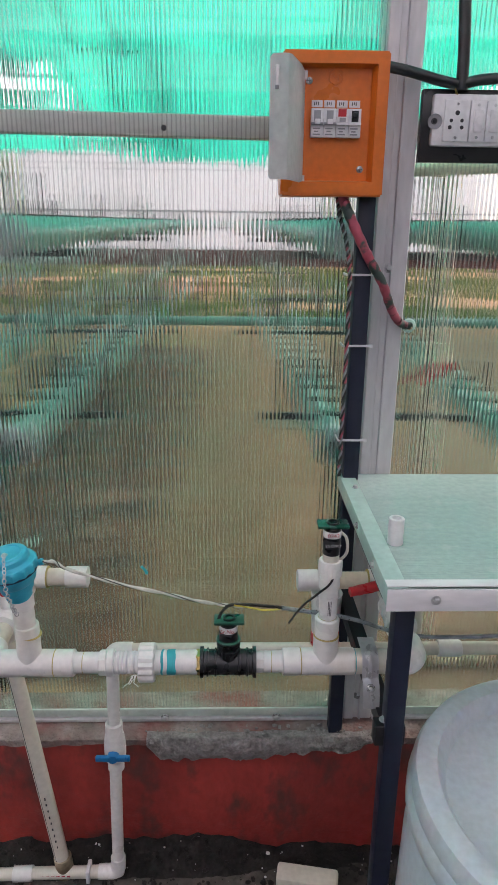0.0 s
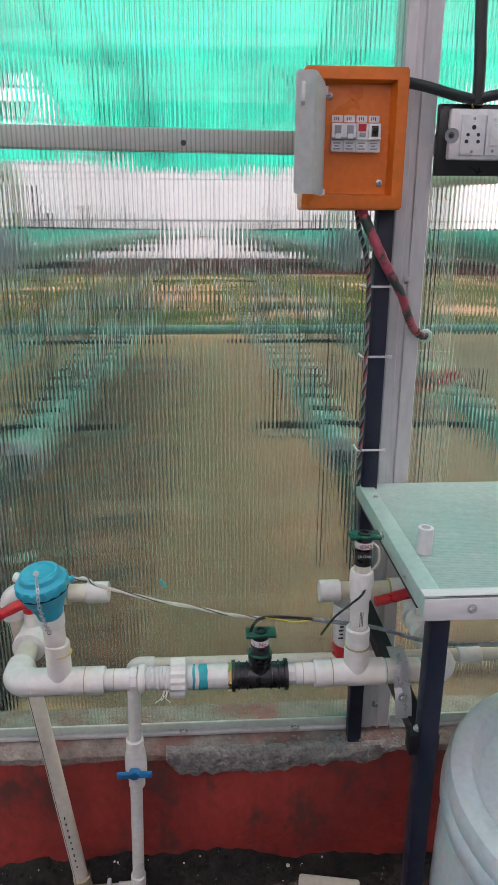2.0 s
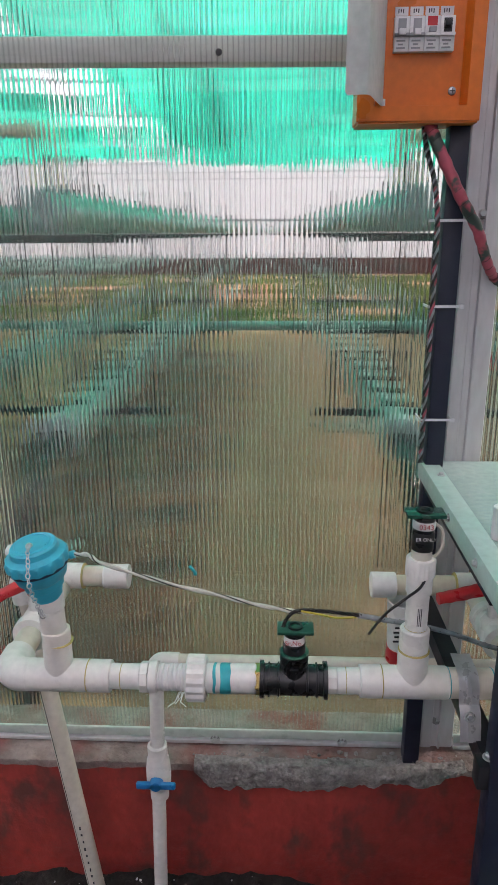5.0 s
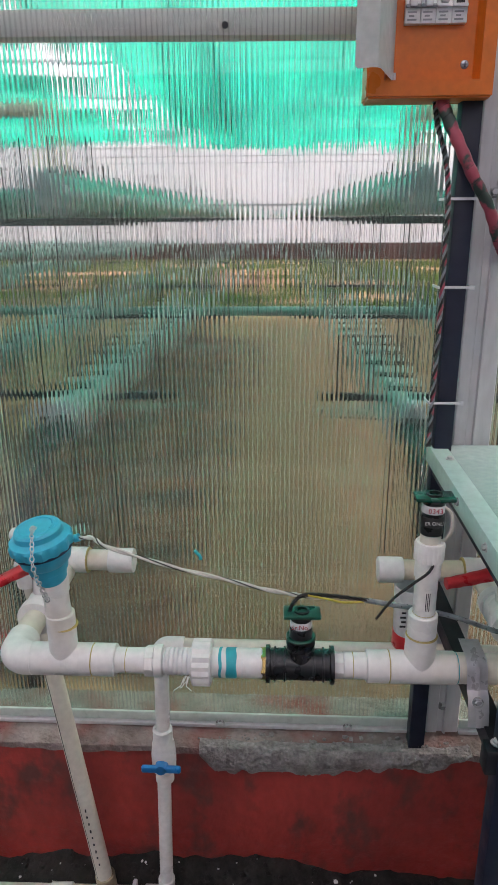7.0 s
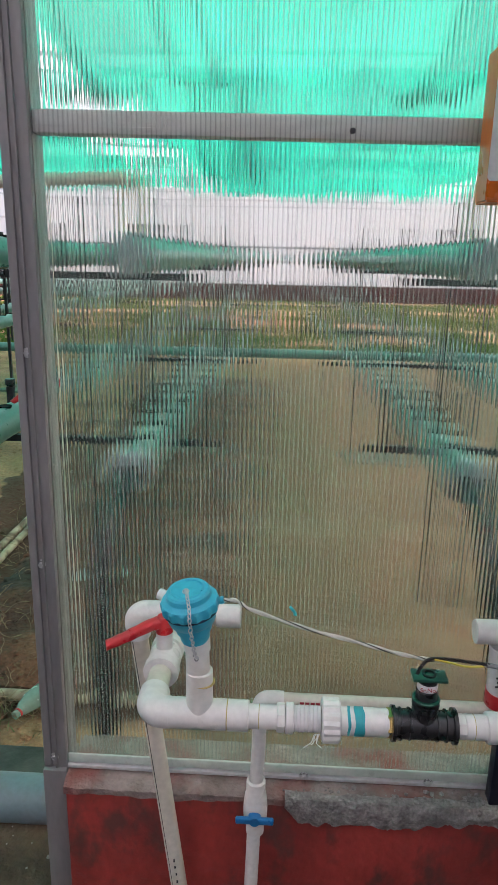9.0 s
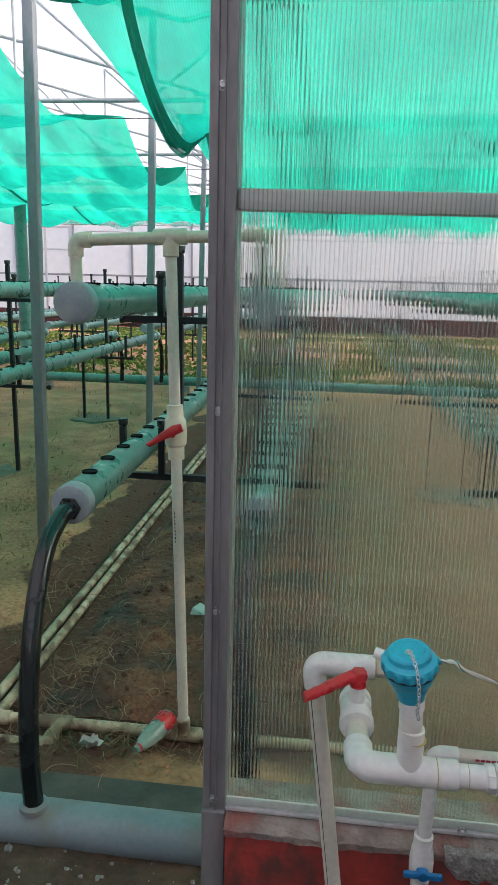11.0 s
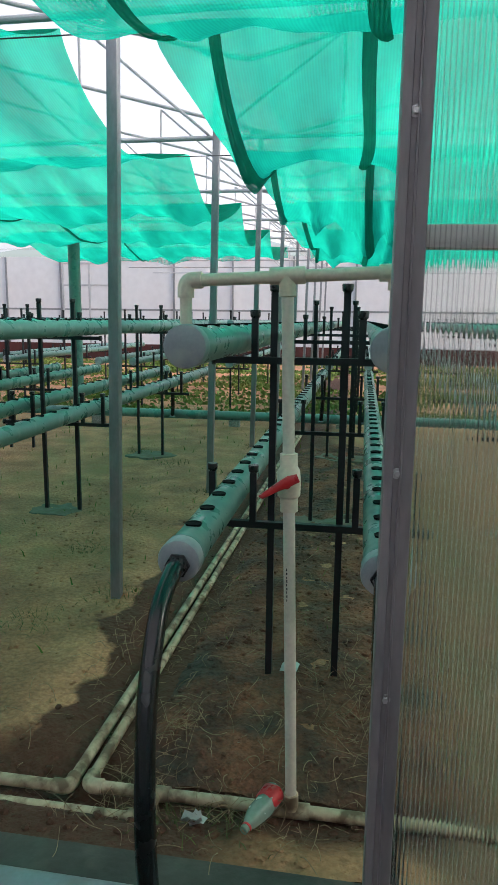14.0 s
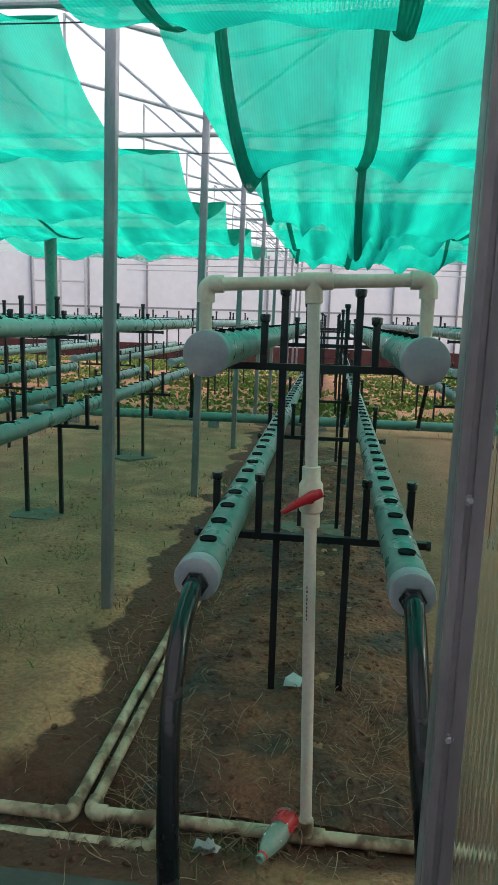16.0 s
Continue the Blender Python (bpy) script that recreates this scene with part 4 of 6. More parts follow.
def bottle():
    o = Vector((-0.905, 1.905, 0.012))
    ax = Vector((-0.05, -0.115, -0.012)).normalized()
    t = thing("soda_bottle", o, "crushed pale green plastic bottle with a red label", "bottle")
    glass = mat("pale_green_bottle_plastic", (0.42, 0.56, 0.48), (0.36, 0.50, 0.42), 0.18, scale=20, Transmission_Weight=0.45)
    bm = lathe(B(), [(0, -0.035), (0.022, -0.034), (0.029, -0.026), (0.0295, 0.05), (0.028, 0.075), (0.017, 0.112), (0.012, 0.125), (0.012, 0.142)], o, ax, 20)
    for v in bm.verts:
        d = noise.noise(v.co * 38)
        v.co += (v.co - o - ax * (v.co - o).dot(ax)) * d * 0.32
    part("body", bm, glass, t)
    bm = lathe(B(), [(0.0295, -0.024), (0.0308, -0.022), (0.0308, 0.026), (0.0295, 0.028)], o, ax, 20)
    for v in bm.verts:
        d = noise.noise(v.co * 38)
        v.co += (v.co - o - ax * (v.co - o).dot(ax)) * (d * 0.32 + 0.03)
    lab = part("label", bm, RED, t, "creased red paper label")
    for k in range(3):
        e = ax.orthogonal().normalized()
        e = Matrix.Rotation(0.6 + k * 0.5, 3, ax) @ e
        q = o + ax * (0.0 + 0.008 * (k % 2)) + e * 0.0325
        part("print_bar", rod(B(), q - ax * 0.006, q + ax * 0.010, 0.0022, n=6), PAPER, lab)
    part("neck_ring", lathe(B(), [(0.0125, 0.122), (0.0145, 0.123), (0.0145, 0.128), (0.0125, 0.129)], o, ax, 16), RED, t)
    return t


bottle()
bm = B()
p = Vector((-0.925, 2.60, soil_height(-0.925, 2.60) + 0.03))
vs = [bm.verts.new(p + Vector(d)) for d in ((-0.035, -0.02, 0.0), (0.03, -0.024, 0.004), (0.04, 0.016, 0.018), (0.0, 0.034, 0.03), (-0.03, 0.02, 0.012))]
bm.faces.new(vs)
bmesh.ops.solidify(bm, geom=bm.faces[:], thickness=0.002)
single("paper_scrap", bm, mat("pale_blue_paper", (0.62, 0.70, 0.68), None, 0.8), p, "crumpled scrap of pale printed paper on the soil", "paper")
bm = B()
p = Vector((-1.12, 1.80, -0.008))
for k in range(3):
    vs = [bm.verts.new(p + Vector((0.028 * math.cos(a + k) + 0.012 * k, 0.018 * math.sin(a + k), 0.008 + 0.016 * math.sin(3 * a + k)))) for a in (0, 1.1, 2.3, 3.4, 4.6, 5.5)]
    bm.faces.new(vs)
bmesh.ops.solidify(bm, geom=bm.faces[:], thickness=0.0015)
single("plastic_scrap", bm, PAPER, p, "crumpled white plastic wrapper beside the trench pipe", "litter")

# clods, straw and grass
rng = random.Random(5)


def clods(bm, n, xa, xb, ya, yb, r0, r1, height):
    for _ in range(n):
        x, y = rng.uniform(xa, xb), rng.uniform(ya, yb)
        r = r0 + (r1 - r0) * rng.random() ** 3
        v = bmesh.ops.create_icosphere(bm, subdivisions=1, radius=r)["verts"]
        s = Vector((rng.uniform(0.7, 1.3), rng.uniform(0.7, 1.3), rng.uniform(0.5, 0.9)))
        o = Vector((x, y, height(x, y) + r * 0.15))
        for q in v:
            q.co = Vector((q.co.x * s.x, q.co.y * s.y, q.co.z * s.z)) * rng.uniform(0.8, 1.2) + o
    return bm


bm = clods(B(), 1500, -1.36, -0.36, 2.0, 4.6, 0.002, 0.017, bed_h)
clods(bm, 160, -1.3, -0.4, 4.6, 7, 0.005, 0.018, bed_h)
single("loose_clods", bm, BED, (0, 0, 0), "crumbly clods of reddish earth", "soil clods", kind="stuff", angle=20)
bm = clods(B(), 1300, -3.0, -1.5, 1.7, 5.5, 0.002, 0.015, soil_height)
clods(bm, 260, -2.0, -0.6, 1.68, 2.0, 0.003, 0.02, soil_height)
single("loose_stones", bm, SOIL, (0, 0, 0), "small stones and crumbs on the soil", "stones", kind="stuff", angle=20)
STRAW = mat("dry_straw", (0.42, 0.29, 0.17), (0.20, 0.13, 0.08), 0.8, scale=20)
bm = B()


def straw(bm, x, y, z, length, r):
    a, e = rng.uniform(0, 6.28), rng.uniform(0.0, 0.9)
    p0 = Vector((x, y, z))
    d = Vector((math.cos(a) * math.cos(e), math.sin(a) * math.cos(e), math.sin(e))) * length
    bend = Vector((rng.uniform(-1, 1), rng.uniform(-1, 1), rng.uniform(-0.2, 0.6))) * length * 0.25
    curl = Vector((rng.uniform(-1, 1), rng.uniform(-1, 1), rng.uniform(-0.5, 0.3))) * length * 0.3
    tube(bm, smooth_path([p0, p0 + d * 0.35 + bend * 0.8, p0 + d * 0.7 + bend + curl * 0.3, p0 + d * 0.9 + bend * 0.4 + curl], 3), r, 4, False)


for _ in range(420):
    x = rng.choice((rng.gauss(-1.33, 0.08), rng.uniform(-1.5, -0.4), rng.gauss(-1.0, 0.25)))
    y = rng.choice((rng.uniform(1.7, 2.4), rng.uniform(1.95, 4.0)))
    straw(bm, x, y, max(soil_height(x, y), bed_h(x, y) if -1.38 < x < -0.34 and y > 1.98 else -1) + 0.004, rng.uniform(0.03, 0.12), rng.uniform(0.0006, 0.0014))
for cx, cy, sx, sy, n in ((-0.55, 2.25, 0.13, 0.20, 140), (-0.62, 2.62, 0.16, 0.12, 90), (-1.32, 2.05, 0.07, 0.10, 60), (-1.62, 2.75, 0.07, 0.35, 70), (-1.40, 3.1, 0.05, 0.5, 60), (-1.02, 1.84, 0.10, 0.05, 45)):
    for _ in range(n):
        x, y = rng.gauss(cx, sx), max(1.68, rng.gauss(cy, sy))
        straw(bm, x, y, max(soil_height(x, y), bed_h(x, y) if -1.38 < x < -0.34 and y > 1.98 else -1) + 0.003, rng.uniform(0.04, 0.15), rng.uniform(0.0006, 0.0013))
for _ in range(140):
    x, y = rng.uniform(-3.0, -1.5), rng.uniform(1.9, 6)
    straw(bm, x, y, soil_height(x, y) + 0.003, rng.uniform(0.03, 0.11), 0.0011)
single("dry_straw", bm, STRAW, (0, 0, 0), "scattered dry straw and roots", "straw", kind="stuff", angle=180)


def blades(bm, n, place, h0, h1, w=0.004, lean=0.35):
    for _ in range(n):
        x, y = place()
        z = soil_height(x, y)
        h, a = rng.uniform(h0, h1), rng.uniform(0, 6.28)
        l = Vector((rng.gauss(0, lean), rng.gauss(0, lean), 0)) * h
        s = Vector((math.cos(a), math.sin(a), 0)) * w
        p = Vector((x, y, z - 0.005))
        v = [bm.verts.new(p - s), bm.verts.new(p + s), bm.verts.new(p + s * 0.7 + l * 0.4 + Vector((0, 0, h * 0.6))), bm.verts.new(p - s * 0.7 + l * 0.4 + Vector((0, 0, h * 0.6))), bm.verts.new(p + l + Vector((0, 0, h)))]
        bm.faces.new(v[:4])
        bm.faces.new((v[3], v[2], v[4]))


bm = B()
spots = [(POST_X, 3.23 + BAY * k) for k in range(6)] + [(-2.4, 4.6), (-3.3, 4.2), (-2.2, 2.9), (-2.5, 6.5), (-3.0, 7.0), (-1.7, 6.0), (-2.3, 3.9), (-0.3, 5.2), (-1.2, 1.86), (-1.05, 1.84)]
for cx, cy in spots:
    blades(bm, 90, lambda: (rng.gauss(cx, 0.09), rng.gauss(cy, 0.07)), 0.012, 0.05, 0.0022, 0.9)
single("grass_tufts", bm, mat("sparse_green_grass", (0.10, 0.13, 0.035), (0.14, 0.13, 0.05), 0.8), (0, 0, 0), "sparse grass tufts in trampled soil", "grass", kind="stuff", angle=180)
bm = B()
blades(bm, 3800, lambda: (rng.uniform(-8, 6), rng.uniform(2.6, 9.5) if rng.random() < 0.3 else rng.uniform(9.3, 12)), 0.02, 0.06, 0.005)


def weed_patch():
    """A place among the far weeds, thick in patches and thin between them."""
    while True:
        x, y = rng.uniform(-13, 8), 9.4 + 12.6 * rng.random()
        if noise.noise(Vector((x * 0.55, y * 0.8, 4.0))) + 0.35 > rng.random() * 0.6:
            return x, y


blades(bm, 30000, weed_patch, 0.02, 0.075, 0.045)
single("weeds", bm, mat("yellow_green_weeds", (0.075, 0.165, 0.02), (0.15, 0.20, 0.04), 0.8, scale=0.8), (0, 0, 0), "yellow-green weeds over the far ground", "weeds", kind="stuff", angle=180)

# earth strip and a sack in front of the drain
near_h = lambda x, y: 0.020 + 0.018 * noise.noise(Vector((x * 5, y * 5, 2))) + 0.008 * noise.noise(Vector((x * 18, y * 18, 6))) + 0.006
single("ground_near", grid_mesh(B(), span(-2.6, -0.66, 0.03), span(0.55, 1.385, 0.03), near_h), WET, (0, 0, 0), "brown earth with gravel in front of the drain pipe", "soil", kind="structure", angle=180)
bm = clods(B(), 260, -2.0, -0.68, 1.0, 1.36, 0.002, 0.010, near_h)
single("gravel", bm, CONC, (0, 0, 0), "pale gravel crumbs", "gravel", kind="stuff", angle=20)
sack_h = lambda x, y: 0.02 + 0.055 * max(0.0, 1 - ((x + 0.98) / 0.26) ** 2 - ((y - 0.93) / 0.15) ** 2) ** 0.5 + 0.018 * noise.noise(Vector((x * 13, y * 9, 4)))
single("sack", grid_mesh(B(), span(-1.25, -0.72, 0.02), span(0.77, 1.10, 0.02), sack_h), mat("dark_brown_sacking", (0.065, 0.040, 0.030), (0.04, 0.026, 0.02), 0.9, scale=14, bump=0.003, bump_scale=150), (-0.98, 0.93, 0.02), "crumpled dark brown sack on the earth", "sack", angle=180)
single("board_offcut", box(B(), -0.98, -0.76, 1.10, 1.135, 0.02, 0.046, 0.003), PALEBLUE, (-0.87, 1.12, 0.02), "pale flat offcut lying on the earth", "offcut")

# ================= pipework in front of the ribbed sheet =================
def ring_set(bm, c, ax, spec):
    """Turned profile along an axis from (from, to, radius) pieces."""
    prof = []
    for a, b, r in spec:
        prof += [(r - 0.0012, a), (r, a + 0.0012), (r, b - 0.0012), (r - 0.0012, b)]
    return lathe(bm, [(0, spec[0][0])] + prof + [(0, spec[-1][1])], c, ax, 28)


PY, PZ = 0.880, 0.720
AX = (1, 0, 0)
O = (0, PY, PZ)
t = thing("sensor_pipe", (0, PY, PZ), "white PVC sensor pipe assembly with tees, union and valves", "pipework")
tee = part("tee", ring_set(B(), O, AX, [(-0.346, -0.264, 0.0205)]), PVC, t)
part("branch", ring_set(B(), (-0.303, PY, PZ), (0.0, 0, 1), [(0.0, 0.068, 0.0180)]), PVC, tee)
part("neck", ring_set(B(), (-0.303, PY, PZ), (-0.03, 0.0, 1), [(0.06, 0.098, 0.0158), (0.098, 0.126, 0.0175)]), PVC, tee)
part("cement_line", ring_set(B(), (-0.303, PY, PZ), (0.05, 0, 1), [(0.050, 0.0525, 0.0184)]), YELLOW, tee, "yellow pipe cement")
part("coupling", ring_set(B(), O, AX, [(-0.2655, -0.236, 0.0205)]), PVC, t)
part("pipe", ring_set(B(), O, AX, [(-0.238, -0.197, 0.0160)]), PVC, t)
for x, r in ((-0.3455, 0.0209), (-0.2655, 0.0209), (-0.2225, 0.0164)):
    part("cement_line", ring_set(B(), O, AX, [(x - 0.0013, x + 0.0013, r)]), YELLOW, t, "yellow pipe cement")
part("hexagon", lathe(B(), [(0, -0.199), (0.018, -0.199), (0.0195, -0.197), (0.0195, -0.188), (0, -0.187)], O, AX, 8), PVC, t, angle=20)
part("adaptor", ring_set(B(), O, AX, [(-0.187, -0.176, 0.0205)]), PVC, t)
bm = lathe(B(), [(0.017 + 0.0007 * math.sin(k * 2.1), -0.176 + 0.0019 * k) for k in range(20)], O, AX, 24)
for v in bm.verts:
    v.co.z += 0.0008 * noise.noise(v.co * 300)
part("thread_tape", bm, PAPER, t, "fuzzy white thread tape")
for k in range(7):
    a = rng.uniform(0, 6.28)
    part("tape_shred", tube(B(), [(-0.148 + k * 0.0012, PY - 0.014, PZ - 0.012), (-0.149 + 0.004 * math.cos(a), PY - 0.02, PZ - 0.022), (-0.150 + 0.012 * math.cos(a), PY - 0.021, PZ - 0.030 + 0.006 * math.sin(a))], 0.0006, 4), PAPER, t)
part("union_nut", lathe(B(), [(0.017, -0.139), (0.026, -0.139), (0.0285, -0.137), (0.0285, -0.116), (0.026, -0.114), (0.017, -0.114)], O, AX, 64, (0.0011, 16, -0.1375, -0.1155)), PVC, t, angle=25)
part("pipe", ring_set(B(), O, AX, [(-0.116, -0.050, 0.0185)]), PVC, t)
for a, b in ((-0.1045, -0.1010), (-0.0955, -0.0825)):
    bm = lathe(B(), [(0.0187, a), (0.01905, a + 0.0005), (0.01905, b - 0.0005), (0.0187, b)], O, AX, 28)
    for v in bm.verts:
        v.co.x += 0.0022 * noise.noise(v.co * 60)
    part("cement_smear", bm, TEAL, t, "teal pipe cement smear")
part("brass_nut", lathe(B(), [(0, -0.052), (0.0195, -0.052), (0.0195, -0.045), (0, -0.044)], O, AX, 6), BRASS, t, "brass hexagon nut", angle=15)
# black flow sensor tee
sens = part("sensor_tee", lathe(B(), [(0, -0.046), (0.0235, -0.046), (0.0235, -0.041), (0.0195, -0.040), (0.0195, -0.036), (0.0215, -0.0355), (0.0215, -0.0335), (0.0195, -0.033), (0.0195, -0.024), (0.0215, -0.0235), (0.0215, -0.0215), (0.0195, -0.021), (0.0195, 0.012), (0.0215, 0.0125), (0.0215, 0.0145), (0.0195, 0.015), (0.0195, 0.024), (0.0215, 0.0245), (0.0215, 0.0265), (0.0195, 0.027), (0.0195, 0.033), (0.0235, 0.034), (0.0235, 0.039), (0, 0.039)], O, AX, 28), RUBBER, t, "black ribbed sensor tee", angle=20)
c = (-0.003, PY, PZ)
part("sensor_neck", lathe(B(), [(0.0165, 0.0), (0.0165, 0.022), (0.0175, 0.0225), (0.0175, 0.026), (0.0165, 0.0265), (0.0165, 0.031), (0.018, 0.0315), (0.018, 0.035), (0.0145, 0.036), (0.0140, 0.054), (0.0130, 0.056), (0.0130, 0.072), (0, 0.072)], c, (0, 0, 1), 24), RUBBER, sens, angle=20)
part("neck_clip", ring_set(B(), (-0.003, PY, PZ), (0, 0, 1), [(0.040, 0.043, 0.0185)]), PCB, sens)
part("sticker", lathe(B(), [(0.0132, 0.0565), (0.0134, 0.057), (0.0134, 0.066), (0.0132, 0.0665)], c, (0, 0, 1), 24), PAPER, sens, "white sticker with red print")


def plate(x, z, name="connector_plate"):
    bm = box(B(), x - 0.0225, x + 0.0225, PY - 0.013, PY + 0.013, z, z + 0.0045, 0.0012)
    return bm


part("connector_plate", plate(-0.002, PZ + 0.072), PCB, sens, "dark green plastic plate")
part("socket_ring", lathe(B(), [(0.0065, 0.0), (0.0095, 0.0), (0.0095, 0.0065), (0.0065, 0.0065), (0.0060, 0.001), (0, 0.001)], (-0.002, PY, PZ + 0.0725), (0, 0, 1), 18), RUBBER, sens)


def words(body, size, at, turn, material, parent, name="lettering", depth=0.0002):
    cu = bpy.data.curves.new(name, "FONT")
    cu.body, cu.size, cu.extrude = body, size, depth
    cu.align_x, cu.align_y = "CENTER", "CENTER"
    ob = new(name, cu)
    deps = bpy.context.evaluated_depsgraph_get()
    me = bpy.data.meshes.new_from_object(ob.evaluated_get(deps))
    scene.collection.objects.unlink(ob)
    bpy.data.objects.remove(ob)
    me.materials.clear()
    me.materials.append(material)
    ob = new(name, me)
    off = ROOT.get(parent.name, Vector())
    ob.parent = parent
    ob.matrix_basis = Matrix.Translation(Vector(at) - off) @ turn
    return ob


FRONT = pose(0, 0, 0, 90, 0, 0)
words("Sr.No.", 0.0085, (-0.004, PY - 0.0137, PZ + 0.0615), FRONT, REDINK, sens)
part("reducer", lathe(B(), [(0, 0.0385), (0.0165, 0.0385), (0.0165, 0.050), (0, 0.051)], O, AX, 8), PVC, t, angle=20)
part("pipe", ring_set(B(), O, AX, [(0.050, 0.082, 0.0165)]), PVC, t)
part("cement_line", ring_set(B(), O, AX, [(0.0610, 0.0635, 0.0169)]), YELLOW, t, "yellow pipe cement")
part("coupling", ring_set(B(), O, AX, [(0.079, 0.107, 0.0205)]), PVC, t)
part("cement_line", ring_set(B(), O, AX, [(0.106, 0.108, 0.0208)]), YELLOW, t, "yellow pipe cement")
tee = part("tee", ring_set(B(), O, AX, [(0.107, 0.189, 0.0205)]), PVC, t)
part("branch", ring_set(B(), (0.1445, PY, PZ), (0, 0, 1), [(0.0, 0.048, 0.0190), (0.048, 0.078, 0.0178)]), PVC, tee)
part("riser", ring_set(B(), (0.1445, PY, PZ), (0.006, 0, 1), [(0.072, 0.138, 0.0135)]), PVC, tee)
for z, r in ((0.047, 0.0194), (0.0795, 0.0139)):
    part("cement_line", ring_set(B(), (0.1445, PY, PZ), (0.006, 0, 1), [(z - 0.001, z + 0.0012, r)]), YELLOW, tee, "yellow pipe cement")
part("threaded_socket", lathe(B(), [(0.0135, 0.128), (0.0155, 0.129), (0.0155, 0.150), (0.0172, 0.151), (0.0172, 0.172), (0.016, 0.174), (0.011, 0.174)], (0.1445, PY, PZ), (0.006, 0, 1), 60, (0.0006, 20, 0.1505, 0.1725)), PVC, tee)
part("thread", lathe(B(), [(0.0118 + 0.0005 * (k % 2), 0.172 + 0.0018 * k) for k in range(8)], (0.1445, PY, PZ), (0.006, 0, 1), 20), PVC_PALE, tee, "cream threaded neck")
pr = part("probe", lathe(B(), [(0, 0.185), (0.0128, 0.185), (0.0128, 0.226), (0.011, 0.228), (0, 0.228)], (0.1445, PY, PZ), (0.006, 0, 1), 24), RUBBER, t, "black sensor probe")
part("sticker", lathe(B(), [(0.0130, 0.2125), (0.0132, 0.213), (0.0132, 0.222), (0.0130, 0.2225)], (0.1445, PY, PZ), (0.006, 0, 1), 24), PAPER, pr, "white sticker with red numbers")
part("banner", lathe(B(), [(0.0130, 0.196), (0.0133, 0.1965), (0.0133, 0.208), (0.0130, 0.2085)], (0.1445, PY, PZ), (0.006, 0, 1), 24), BLACKBOARD, pr)
words("0343", 0.0085, (0.1460, PY - 0.0136, PZ + 0.2175), FRONT, REDINK, pr)
words("ER ONLY", 0.0058, (0.1465, PY - 0.0137, PZ + 0.2022), FRONT, PAPER, pr)
part("connector_plate", plate(0.1460, PZ + 0.228), PCB, pr, "dark green plastic plate")
part("socket_ring", lathe(B(), [(0.0065, 0.0), (0.0095, 0.0), (0.0095, 0.0065), (0.0065, 0.0065), (0.0060, 0.001), (0, 0.001)], (0.1460, PY, PZ + 0.2285), (0, 0, 1), 18), RUBBER, pr)
part("probe_wire", tube(B(), smooth_path([(0.158, PY, 0.938), (0.166, PY - 0.003, 0.930), (0.168, PY - 0.004, 0.910), (0.162, PY, 0.896), (0.155, PY + 0.004, 0.891)], 6), 0.0022, 8), PVC_PALE, pr, "white spiral-wrapped wire")
for x in (0.1435, 0.1455, 0.1475):
    part("print_bar", box(B(), x - 0.0004, x + 0.0004, PY - 0.0139, PY - 0.0134, PZ + 0.088, PZ + 0.112), INK, tee)
part("pipe", ring_set(B(), O, AX, [(0.187, 0.262, 0.0190)]), PVC_PALE, t)
part("cement_smear", ring_set(B(), O, AX, [(0.189, 0.1915, 0.0195)]), TEAL, t, "teal pipe cement")
part("cement_smear", ring_set(B(), O, AX, [(0.243, 0.246, 0.0195)]), TEAL, t, "teal pipe cement")
part("elbow", tube(B(), [(0.252, PY, PZ)] + arc((0.284, PY, PZ), (1, 0, 0), (0, 1, 0), 0.02) + [(0.284, PY + 0.045, PZ)], 0.0215, 22), PVC, t)
part("elbow", tube(B(), [(-0.343, PY, PZ)] + arc((-0.371, PY, PZ), (-1, 0, 0), (0, 1, 0), 0.02) + [(-0.371, PY + 0.042, PZ)], 0.0212, 22), PVC, t)


